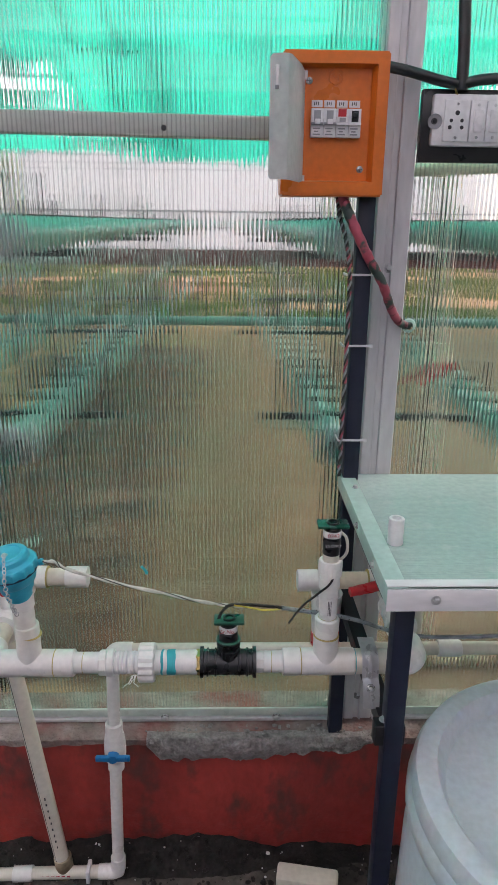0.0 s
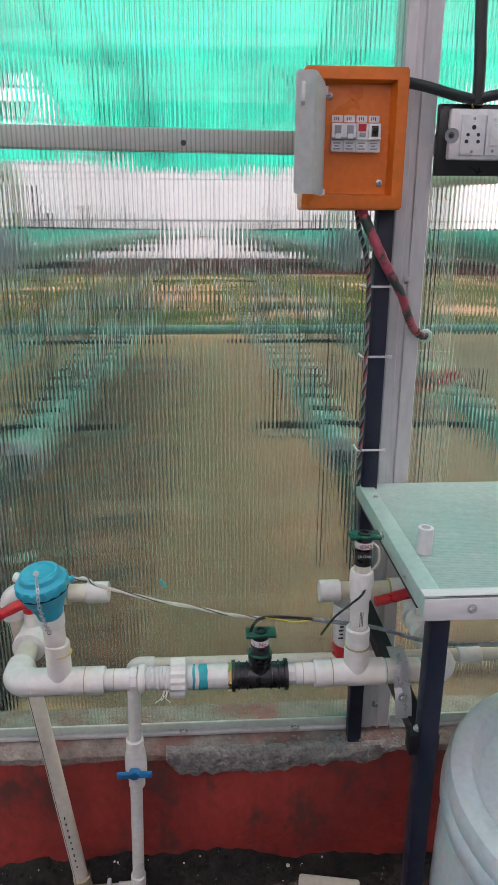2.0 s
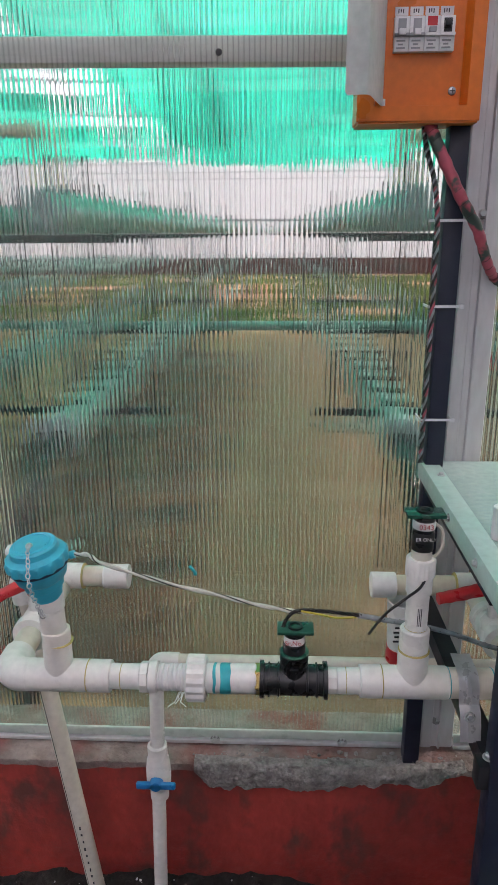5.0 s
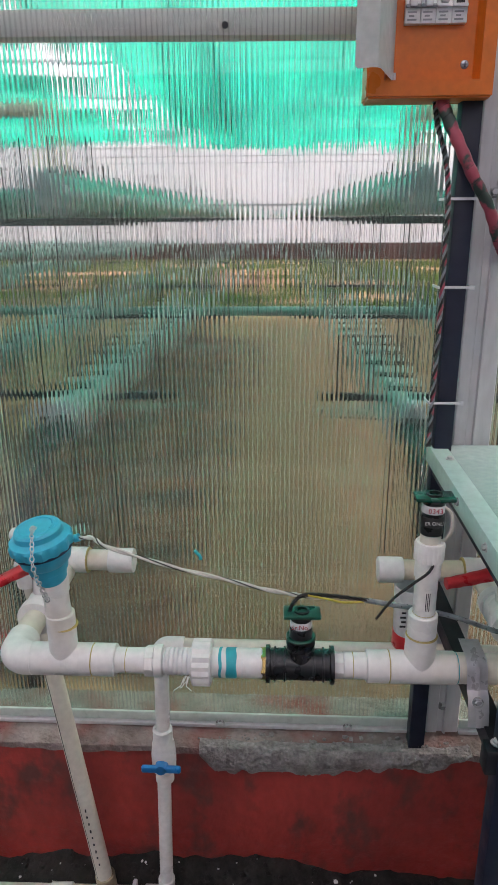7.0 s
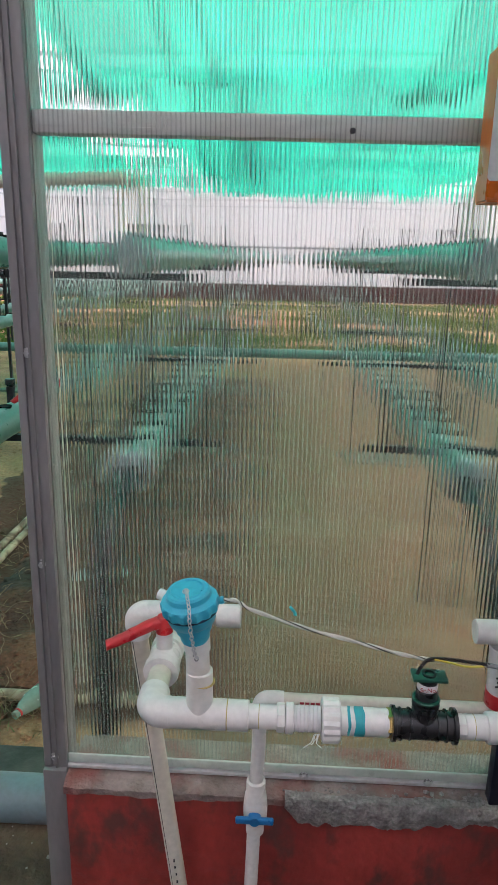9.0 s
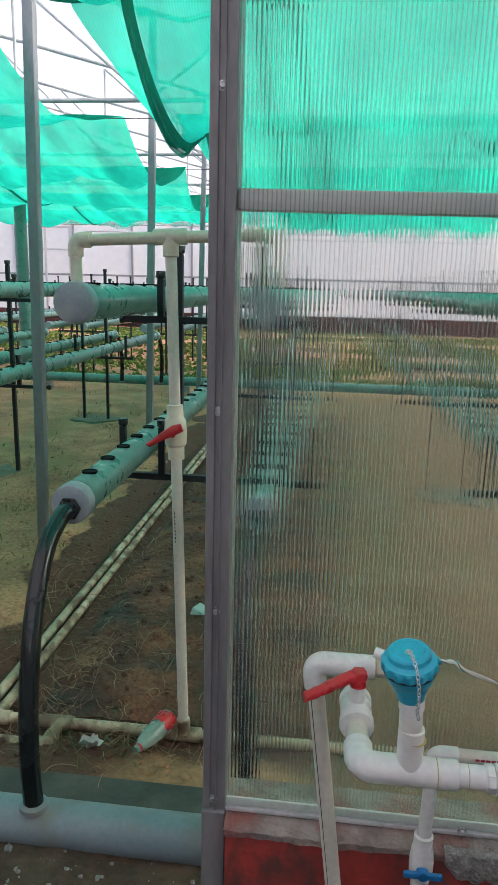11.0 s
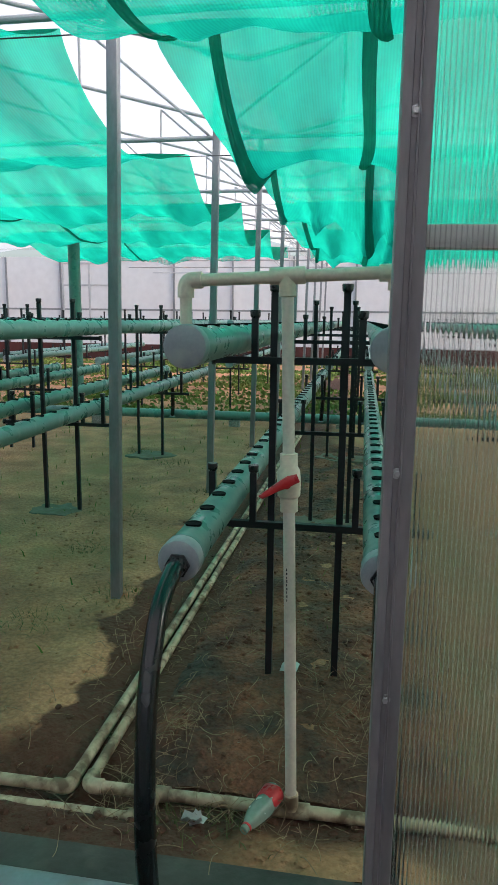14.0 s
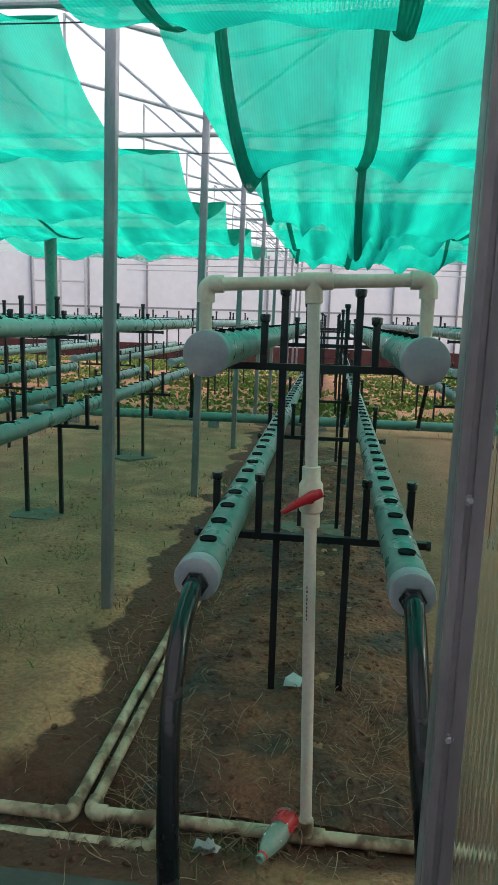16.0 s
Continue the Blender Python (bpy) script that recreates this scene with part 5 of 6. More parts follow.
def back_branch(x, y0, yv, zc, handle, parent):
    """Pipe running back to a ball valve, then to a tee on the cross pipe."""
    Y = (0, 1, 0)
    part("pipe", ring_set(B(), (x, 0, zc), Y, [(y0, yv - 0.02, 0.0165)]), PVC_PALE, parent)
    part("cement_line", ring_set(B(), (x, 0, zc), Y, [(y0 + 0.002, y0 + 0.005, 0.0172)]), YELLOW, parent, "yellow pipe cement")
    v = part("ball_valve", lathe(B(), [(0.016, -0.038), (0.0255, -0.037), (0.0265, -0.034), (0.0265, -0.022), (0.023, -0.020), (0.0245, -0.004), (0.0245, 0.012), (0.022, 0.02), (0.0255, 0.022), (0.0255, 0.036), (0.016, 0.037)], (x, yv, zc), Y, 28), PVC, parent)
    part("stem", rod(B(), (x, yv, zc + 0.02), (x, yv, zc + 0.05), 0.0125), PVC, v)
    bm = B()
    lathe(bm, [(0.0, 0.0), (0.013, 0.0), (0.0125, 0.022), (0.010, 0.026), (0, 0.027)], (x, yv, zc + 0.048), (0, 0, 1), 18)
    h = handle
    pts = smooth_path([Vector((x, yv, zc + 0.064)) - h * 0.12, Vector((x, yv, zc + 0.066)) + h * 0.2, Vector((x, yv, zc + 0.060)) + h * 0.65, Vector((x, yv, zc + 0.056)) + h], 5)
    prev = None
    side = h.normalized().cross(Vector((0, 0, 1)))
    rings = []
    for i, p in enumerate(pts):
        f = i / (len(pts) - 1)
        w, th = 0.011 - 0.003 * f + 0.0012 * math.sin(i * 2.2), 0.0085 - 0.002 * f
        rings.append([bm.verts.new(p + side * w * a + Vector((0, 0, th * b))) for a, b in ((-1, -0.6), (-0.6, -1), (0.6, -1), (1, -0.6), (1, 0.6), (0.6, 1), (-0.6, 1), (-1, 0.6))])
    for a, b in zip(rings, rings[1:]):
        for k in range(8):
            bm.faces.new((a[k], a[(k + 1) % 8], b[(k + 1) % 8], b[k]))
    bm.faces.new(rings[0])
    bm.faces.new(rings[-1])
    part("handle", bm, RED, v, "red lever handle", 50)
    part("pipe", ring_set(B(), (x, 0, zc), Y, [(yv + 0.03, 1.10, 0.0165)]), PVC_PALE, parent)


back_branch(-0.371, PY + 0.040, 1.000, 0.722, Vector((-0.082, -0.03, -0.018)), t)
back_branch(0.284, PY + 0.043, 1.000, 0.722, Vector((-0.085, -0.008, -0.004)), t)

# cross pipe behind, to the floor
CY, CZ = 1.115, 0.735
t = thing("left_feed", (-0.37, CY, 0.03), "white PVC feed pipe with capped end and leaning down pipe", "pipework")
part("cross_pipe", ring_set(B(), (0, CY, CZ), AX, [(-0.435, -0.29, 0.0165)]), PVC_PALE, t)
part("tee", ring_set(B(), (0, CY, CZ), AX, [(-0.405, -0.335, 0.0205)]), PVC, t)
part("cap", ring_set(B(), (0, CY, CZ), AX, [(-0.302, -0.262, 0.0195)]), PVC, t)
part("cement_line", ring_set(B(), (0, CY, CZ), AX, [(-0.337, -0.334, 0.0209)]), YELLOW, t, "yellow pipe cement")
dn = (Vector((-0.353, 1.106, 0.04)) - Vector((-0.441, CY, CZ))).normalized()
part("elbow", tube(B(), [(-0.40, CY, CZ)] + arc((-0.441, CY, CZ), (-1, 0, 0), dn, 0.02) + [Vector((-0.441, CY, CZ)) + dn * 0.045], 0.0205, 20), PVC, t)
down = part("down_pipe", rod(B(), Vector((-0.441, CY, CZ)) + dn * 0.03, (-0.353, 1.106, 0.03), 0.0150, n=20), PVC_PALE, t, "cream pipe with a dark printed line")
q = Vector((-0.441, CY, CZ))
side = Vector((-0.8, -1, 0)).normalized()
part("printed_line", tube(B(), [q + dn * 0.05 + side * 0.0149, q + dn * 0.69 + side * 0.0149], 0.0010, 4), INK, down)
for k in range(9):
    p = q + dn * (0.50 + 0.016 * k) + Vector((0.1, -1, 0)).normalized() * 0.0150
    part("print_bar", box(B(), p.x - 0.0012 - 0.0006 * (k % 2), p.x + 0.0014, p.y - 0.0004, p.y + 0.0002, p.z - 0.003 - 0.002 * (k % 3 == 0), p.z + 0.002), INK, down)
part("foot_coupling", rod(B(), (-0.3565, 1.1065, 0.070), (-0.352, 1.106, 0.022), 0.0185, n=20), PVC_DIRTY, t)
t = thing("right_feed", (0.28, CY, CZ), "cream PVC feed pipe with a capped end behind the table leg", "pipework")
part("cross_pipe", ring_set(B(), (0, 1.10, CZ), AX, [(0.15, 0.33, 0.0158)]), PVC_OLD, t)
part("cap", ring_set(B(), (0, 1.10, CZ), AX, [(0.122, 0.160, 0.0200)]), PVC, t)
part("tee", ring_set(B(), (0, 1.10, CZ), AX, [(0.252, 0.325, 0.0205)]), PVC, t)
part("cement_line", ring_set(B(), (0, 1.10, CZ), AX, [(0.250, 0.253, 0.0209)]), YELLOW, t, "yellow pipe cement")
part("elbow", tube(B(), [(0.31, 1.10, CZ)] + arc((0.345, 1.10, CZ), (1, 0, 0), (0, 0, -1), 0.02) + [(0.345, 1.10, CZ - 0.05)], 0.0205, 20), PVC, t)
part("down_pipe", rod(B(), (0.345, 1.10, CZ - 0.03), (0.345, 1.10, 0.62), 0.0160), PVC_PALE, t)

t = thing("drain_line", (-0.225, 1.1, 0.03), "white PVC drain line with a blue butterfly valve", "pipework")
part("horizontal_pipe", ring_set(B(), (0, 1.1, 0.588), AX, [(-0.20, 1.3, 0.0125)]), PVC_PALE, t)
part("elbow", tube(B(), [(-0.185, 1.1, 0.588)] + arc((-0.224, 1.1, 0.588), (-1, 0, 0), (0, 0, -1), 0.014) + [(-0.2245, 1.1, 0.55)], 0.0150, 18), PVC, t)
part("vertical_pipe", rod(B(), (-0.2243, 1.1, 0.57), (-0.238, 1.1, 0.03), 0.0122), PVC, t)
part("elbow", tube(B(), [(-0.237, 1.1, 0.075)] + arc((-0.238, 1.1, 0.034), (0, 0, -1), (-1, 0, 0), 0.014) + [(-0.28, 1.1, 0.034)], 0.0155, 18), PVC, t)
part("floor_pipe", rod(B(), (-0.27, 1.1, 0.034), (-0.90, 1.09, 0.034), 0.0128), PVC_PALE, t)
part("coupling", rod(B(), (-0.42, 1.098, 0.034), (-0.46, 1.097, 0.034), 0.0158), PVC, t)
bm = box(B(), -0.305, -0.297, 1.083, 1.117, 0.018, 0.050, 0.002)
part("pipe_clip", bm, WHITE, t)
for k in range(6):
    part("print_bar", box(B(), -0.40 + k * 0.011, -0.393 + k * 0.011, 1.0862, 1.0866, 0.034, 0.039), REDINK, t)
for k in range(5):
    part("print_bar", box(B(), -0.158 + k * 0.009, -0.151 + k * 0.009, 1.0871, 1.0875, 0.590, 0.594), REDINK, t)
part("cement_smear", ring_set(B(), (0, 1.1, 0.588), AX, [(0.345, 0.352, 0.0129)]), TEAL, t, "teal pipe cement")
part("coupling", ring_set(B(), (0, 1.1, 0.588), AX, [(0.395, 0.44, 0.0160)]), PVC, t)
va = part("valve", lathe(B(), [(0.0122, 0.292), (0.0162, 0.293), (0.0162, 0.312), (0.0205, 0.318), (0.0215, 0.335), (0.0215, 0.352), (0.0195, 0.372), (0.0170, 0.380), (0.0170, 0.402), (0.0122, 0.404)], (-0.229, 1.1, 0.018), (0, 0, 1), 24), PVC, t)
bm = B()
lathe(bm, [(0, 0), (0.0115, 0), (0.0115, 0.010), (0.009, 0.014), (0, 0.014)], (-0.2295, 1.082, 0.359), (0, -1, 0), 20)
for s in (-1, 1):
    box(bm, -0.2295 + min(0, s * 0.034), -0.2295 + max(0, s * 0.034), 1.068, 1.077, 0.353, 0.365, 0.003)
part("butterfly_handle", bm, BLUE_DEEP, va, "blue butterfly handle")

# blue sensor head with a chain
H = Vector((-0.308, PY, 0.835))
hd = Vector((-0.12, -0.12, 1)).normalized()
t = thing("temperature_transmitter", H, "sky blue plastic transmitter housing with a chained screw lid", "transmitter")
part("bowl", lathe(B(), [(0, 0.0), (0.0185, 0.0), (0.0195, 0.004), (0.0205, 0.014), (0.0235, 0.016), (0.0255, 0.026), (0.030, 0.030), (0.0335, 0.042), (0.0345, 0.046), (0, 0.046)], H, hd, 32), BLUE, t)
part("gasket", lathe(B(), [(0.030, 0.044), (0.0355, 0.045), (0.0355, 0.048), (0.030, 0.049)], H, hd, 40), GASKET, t, "dark seal line")
part("lid", lathe(B(), [(0.030, 0.0475), (0.0360, 0.048), (0.0370, 0.051), (0.0370, 0.059), (0.0358, 0.0618), (0.0310, 0.0640), (0.0292, 0.0660), (0.0284, 0.0725), (0.0262, 0.0752), (0.0225, 0.0755), (0.0215, 0.0765), (0, 0.0768)], H, hd, 72, (0.0014, 14, 0.0478, 0.060)), BLUE, t, "", 25)
tilt = hd.to_track_quat("Z", "Y").to_matrix().to_4x4()
for k in range(14):
    a = 0.5 + k * 0.16
    p = H + tilt.to_3x3() @ Vector((0.0195 * math.cos(a), 0.0195 * math.sin(a), 0.0770))
    part("embossed_bar", box(B(), p.x - 0.0011, p.x + 0.0011, p.y - 0.0018, p.y + 0.0018, p.z - 0.0006, p.z + 0.0006), BLUE, t)
p = H + tilt.to_3x3() @ Vector((0.004, -0.006, 0.0766))
part("lid_screw", bolt(B(), p, hd, 0.0032), CHROME, t)
chain = [p + Vector(d) for d in ((0.001, -0.003, 0.004), (0.004, -0.016, 0.001), (0.008, -0.029, -0.008), (0.010, -0.0385, -0.022), (0.012, -0.0385, -0.040), (0.013, -0.031, -0.056), (0.014, -0.024, -0.072), (0.017, -0.022, -0.082))]
cp = smooth_path(chain, 3)
for k, (a, b) in enumerate(zip(cp, cp[1:])):
    mid, d = (a + b) / 2, (b - a)
    u = d.normalized().orthogonal()
    if k % 2:
        u = d.normalized().cross(u)
    w = d.normalized().cross(u)
    part("chain_link", tube(B(), [mid + d.normalized() * 0.0034 * math.cos(q2) + u * 0.0020 * math.sin(q2) for q2 in [6.2832 * i / 8 for i in range(9)]], 0.00075, 5, False), CHROME, t)
part("cable_gland", rod(B(), H + Vector((-0.036, 0.012, 0.050)), H + Vector((-0.050, 0.018, 0.052)), 0.0075), PVC, t)
part("cable_gland", rod(B(), H + Vector((0.030, 0.006, 0.052)), H + Vector((0.036, 0.006, 0.054)), 0.005), BLUE, t)

# signal wires
WIRE_WHITE = mat("white_wire", (0.68, 0.66, 0.60), (0.5, 0.48, 0.42), 0.45, scale=40)
WIRE_YELLOW = mat("yellow_wire", (0.62, 0.50, 0.06), None, 0.45)
WIRE_DARK = mat("dark_wire", (0.02, 0.016, 0.016), None, 0.45)
WRAP = mat("spiral_wrap", (0.16, 0.18, 0.20), (0.34, 0.36, 0.38), 0.5, scale=60)
t = thing("signal_cable", (-0.27, PY, 0.89), "twisted white signal wires sagging between sensors", "cable")
main = smooth_path([(-0.272, PY + 0.006, 0.888), (-0.255, PY + 0.004, 0.889), (-0.235, PY, 0.879), (-0.165, PY, 0.856), (-0.094, PY, 0.838), (-0.038, PY, 0.824), (0.0, PY + 0.01, 0.812), (0.03, PY + 0.02, 0.803)], 12)


def twisted(pts, r, off, turns, phase):
    out = []
    for i, p in enumerate(pts):
        d = (pts[min(i + 1, len(pts) - 1)] - pts[max(i - 1, 0)]).normalized()
        u = d.orthogonal().normalized()
        v = d.cross(u)
        a = phase + turns * 6.2832 * i / len(pts)
        out.append(p + (u * math.cos(a) + v * math.sin(a)) * off)
    return out


part("white_wire", tube(B(), twisted(main, 0, 0.0013, 5, 0), 0.0016, 7), WIRE_WHITE, t)
part("white_wire", tube(B(), twisted(main, 0, 0.0013, 5, 3.1416), 0.0016, 7), WIRE_WHITE, t)
part("dark_wire", tube(B(), twisted(main, 0, 0.0017, 5, 1.5), 0.0008, 5), WIRE_DARK, t)
part("yellow_wire", tube(B(), smooth_path([(0.005, PY + 0.008, 0.814), (0.03, PY + 0.015, 0.805), (0.05, PY + 0.018, 0.799), (0.075, PY + 0.025, 0.796)], 6), 0.0014, 6), WIRE_YELLOW, t)
dk = smooth_path([(-0.018, PY, PZ + 0.075), (-0.012, PY + 0.002, PZ + 0.088), (0.0, PY + 0.008, PZ + 0.094), (0.025, PY + 0.016, PZ + 0.090), (0.06, PY + 0.022, PZ + 0.083), (0.082, PY + 0.026, PZ + 0.078)], 8)
for ph in (0, 2.1, 4.2):
    part("dark_wire", tube(B(), twisted(dk, 0, 0.0014, 5, ph), 0.0013, 6), WIRE_DARK, t)
wr = smooth_path([(0.078, PY + 0.026, 0.798), (0.12, PY + 0.036, 0.785), (0.165, PY + 0.045, 0.772), (0.21, PY + 0.05, 0.757), (0.26, PY + 0.055, 0.736), (0.32, PY + 0.06, 0.722), (0.40, PY + 0.06, 0.722), (0.5, PY + 0.06, 0.726)], 10)
part("wrapped_run", tube(B(), wr, 0.0034, 9), WRAP, t, "grey spiral-wrapped wires")
part("spiral_wrap", tube(B(), twisted([wr[0].lerp(wr[-1], 0)] + wr, 0, 0.0034, 26, 0), 0.0008, 5), WIRE_DARK, t)
t = thing("loose_wire", (0.14, PY, 0.85), "short loose dark wire end hanging from the probe", "wire")
part("core", tube(B(), smooth_path([(0.158, PY + 0.006, 0.895), (0.146, PY - 0.017, 0.868), (0.128, PY - 0.016, 0.848), (0.105, PY - 0.015, 0.826), (0.086, PY - 0.014, 0.797)], 6), 0.0017, 7), WIRE_DARK, t)
bm = box(B(), -0.181, -0.166, 1.2075, 1.2115, 0.697, 0.702, 0.001)
bmesh.ops.rotate(bm, verts=bm.verts[:], cent=(-0.173, 1.21, 0.6995), matrix=Matrix.Rotation(radians(50), 3, "Y"))
box(bm, -0.171, -0.165, 1.2070, 1.2115, 0.688, 0.694, 0.001)
single("blue_clip", bm, TEAL, (-0.173, 1.21, 0.705), "small blue plastic clip stuck to the sheet", "clip")

# cup on the drain pipe
t = thing("plastic_cup", (0.178, 1.1, 0.601), "white printed plastic cup with a red base standing on the pipe", "cup")
part("body", lathe(B(), [(0.025, 0.026), (0.0255, 0.028), (0.0285, 0.106), (0.0295, 0.108), (0.0285, 0.110), (0.027, 0.108), (0.024, 0.03), (0, 0.029)], (0.178, 1.1, 0.601), (0, 0, 1), 28), WHITE, t)
part("base", lathe(B(), [(0, 0), (0.026, 0.0), (0.027, 0.002), (0.0265, 0.026), (0, 0.0262)], (0.178, 1.1, 0.601), (0, 0, 1), 28), RED, t, "red base")
for k in range(4):
    part("print_bar", box(B(), 0.157 + 0.002 * (k % 2), 0.166, 1.0735 + 0.001, 1.0755, 0.648 + k * 0.008, 0.651 + k * 0.008), INK, t)

# ================= work table =================
t = thing("work_table", (0.22, 0.98, 0.018), "work table of dark painted steel with a ribbed pale mint top", "table")
part("front_leg", box(B(), 0.221, 0.248, 0.786, 0.813, 0.016, 0.880, 0.002), NAVY, t)
part("back_leg", box(B(), 0.208, 0.236, 1.168, 1.194, 0.312, 1.52, 0.002), NAVY, t)
part("side_rail", box(B(), 0.2085, 0.232, 0.815, 1.166, 0.868, 0.880, 0.001), NAVY, t)
TOP = mat("mint_polycarbonate_top", (0.50, 0.66, 0.62), (0.56, 0.70, 0.66), 0.16, scale=5, dirt=(0.62, 0.70, 0.68), dirt_scale=18, dirt_lo=0.6, Transmission_Weight=0.25)
bm = B()
n = 84
r0, r1 = [], []
for k in range(n * 4 + 1):
    y = 0.776 + (1.196 - 0.776) * k / (n * 4)
    z = 0.9065 + (0.0007 if k % 4 in (0,) else 0)
    r0.append(bm.verts.new((0.207, y, z)))
    r1.append(bm.verts.new((0.95, y, z)))
for k in range(n * 4):
    bm.faces.new((r0[k], r1[k], r1[k + 1], r0[k + 1]))
low0, low1, low2, low3 = [bm.verts.new(p) for p in ((0.207, 0.776, 0.900), (0.95, 0.776, 0.900), (0.95, 1.196, 0.900), (0.207, 1.196, 0.900))]
bm.faces.new((low0, low1, low2, low3))
bm.faces.new((low0, low1, r1[0], r0[0]))
bm.faces.new((low3, low2, r1[-1], r0[-1]))
part("top_sheet", bm, TOP, t, "ribbed pale mint plastic sheet", 20)
bm = box(B(), 0.2035, 0.2065, 0.772, 1.198, 0.882, 0.909, 0.0008)
box(bm, 0.2035, 0.231, 0.772, 1.198, 0.9085, 0.9105, 0.0006)
part("side_angle", bm, MINT, t, "pale mint aluminium edge angle")
bm = box(B(), 0.2035, 0.95, 0.7695, 0.7720, 0.876, 0.908, 0.0008)
box(bm, 0.2035, 0.95, 0.7725, 0.790, 0.9108, 0.9122, 0.0004)
part("front_angle", bm, RAILALU, t, "pale aluminium front edge")
part("bolt", bolt(B(), (0.268, 0.7695, 0.893), (0, -1, 0), 0.0045), CHROME, t)
part("bolt", bolt(B(), (0.2035, 0.86, 0.897), (-1, 0, 0), 0.004), CHROME, t)
part("bolt", bolt(B(), (0.2035, 0.99, 0.897), (-1, 0, 0), 0.004), CHROME, t)
part("bolt", bolt(B(), (0.222, 1.12, 0.9105), (0, 0, 1), 0.004), CHROME, t)
arm = part("bracket_arm", square_tube(B(), (0.215, 1.185, 0.682), (0.232, 0.800, 0.655), 0.025), BLACK, t, "black steel bracket arm")
part("arm_plate", box(B(), 0.208, 0.252, 0.790, 0.812, 0.640, 0.674, 0.002), BLACK, arm)
part("arm_bolt", bolt(B(), (0.222, 0.80, 0.678), (0, 0, 1), 0.005), CHROME, arm)
# made-up stub on the top, in place of a white tube seen through the sheet
single("white_stub", lathe(B(), [(0, 0), (0.0115, 0), (0.0115, 0.040), (0.0105, 0.041), (0.007, 0.041), (0.006, 0.03), (0, 0.03)], (0.244, 0.905, 0.908), (0, 0, 1), 20), WHITE, (0.244, 0.905, 0.908), "small white stub standing for a tube seen through the table top", "tube stub")
# pipe clamp
t = thing("pipe_clamp", (0.211, PY, PZ), "bent aluminium strap clamp holding the sensor pipe", "clamp")
bm = B()
pts = [(PY + 0.030, PZ + 0.0225), (PY + 0.012, PZ + 0.0215)] + [(PY - 0.0222 * math.sin(a), PZ + 0.0222 * math.cos(a)) for a in [0.1 + 0.22 * k for k in range(8)]] + [(PY - 0.026, PZ - 0.012), (PY - 0.034, PZ - 0.018), (PY - 0.040, PZ - 0.032), (PY - 0.044, PZ - 0.052)]
ra = [[bm.verts.new((x, y, z)) for x in (0.1985, 0.207, 0.2085, 0.2135, 0.215, 0.2235)] for y, z in pts]
for i, row in enumerate(ra):
    for j in (2, 3):
        row[j].co.y -= 0.0012
for a, b in zip(ra, ra[1:]):
    for k in range(5):
        bm.faces.new((a[k], a[k + 1], b[k + 1], b[k]))
bmesh.ops.solidify(bm, geom=bm.faces[:], thickness=0.0016)
part("strap", bm, STRAPM, t, "", 30)
part("bolt", bolt(B(), (0.210, PY - 0.036, PZ - 0.022), (0, -1, 0.4), 0.0045), CHROME, t)

# ================= milky drum =================
D = Vector((0.510, 0.712, 0.018))
t = thing("plastic_drum", D, "large milky white plastic drum with a recessed lid", "drum")
part("body", lathe(B(), [(0, 0), (0.225, 0.0), (0.245, 0.015), (0.252, 0.04), (0.256, 0.18), (0.250, 0.20), (0.256, 0.22), (0.262, 0.36), (0.260, 0.485), (0.248, 0.535), (0.236, 0.565)], D, (0, 0, 1), 64), DRUM, t)
part("rim", lathe(B(), [(0.238, 0.535), (0.256, 0.540), (0.262, 0.550), (0.262, 0.570), (0.256, 0.580), (0.243, 0.584)], D, (0, 0, 1), 64), DRUM, t)
lid = part("lid", lathe(B(), [(0.256, 0.577), (0.258, 0.593), (0.251, 0.608), (0.238, 0.613), (0.222, 0.610), (0.214, 0.599), (0.208, 0.581), (0.196, 0.576), (0.110, 0.577), (0, 0.578)], D, (0, 0, 1), 64), DRUM, t)
part("bung", lathe(B(), [(0.034, 0.577), (0.033, 0.591), (0.026, 0.595), (0, 0.594)], D + Vector((0.03, 0.12, 0)), (0, 0, 1), 24), DRUM, lid)

# ================= distribution box =================
t = thing("distribution_box", (0.158, 1.17, 1.40), "orange steel distribution box with its white cover open", "electrical box")
bx0, bx1, bz0, bz1 = 0.077, 0.239, 1.400, 1.606
ix0, ix1, iz0, iz1 = 0.099, 0.221, 1.421, 1.588


def ring_frame(bm, o, i, yo, yi):
    a = [bm.verts.new(p) for p in ((o[0], yo, o[2]), (o[1], yo, o[2]), (o[1], yo, o[3]), (o[0], yo, o[3]))]
    b = [bm.verts.new(p) for p in ((i[0], yi, i[2]), (i[1], yi, i[2]), (i[1], yi, i[3]), (i[0], yi, i[3]))]
    for k in range(4):
        bm.faces.new((a[k], a[(k + 1) % 4], b[(k + 1) % 4], b[k]))
    return a, b


bm = B()
outer, inner = (bx0, bx1, bz0, bz1), (ix0, ix1, iz0, iz1)
back = [bm.verts.new(p) for p in ((bx0, 1.20, bz0), (bx1, 1.20, bz0), (bx1, 1.20, bz1), (bx0, 1.20, bz1))]
a, b = ring_frame(bm, outer, inner, 1.1395, 1.1395)
for k in range(4):
    bm.faces.new((back[k], back[(k + 1) % 4], a[(k + 1) % 4], a[k]))
bm.faces.new(back)
c = [bm.verts.new(p) for p in ((ix0 + 0.004, 1.158, iz0 + 0.003), (ix1 - 0.006, 1.158, iz0 + 0.003), (ix1 - 0.006, 1.158, iz1 - 0.003), (ix0 + 0.004, 1.158, iz1 - 0.003))]
for k in range(4):
    bm.faces.new((b[k], b[(k + 1) % 4], c[(k + 1) % 4], c[k]))
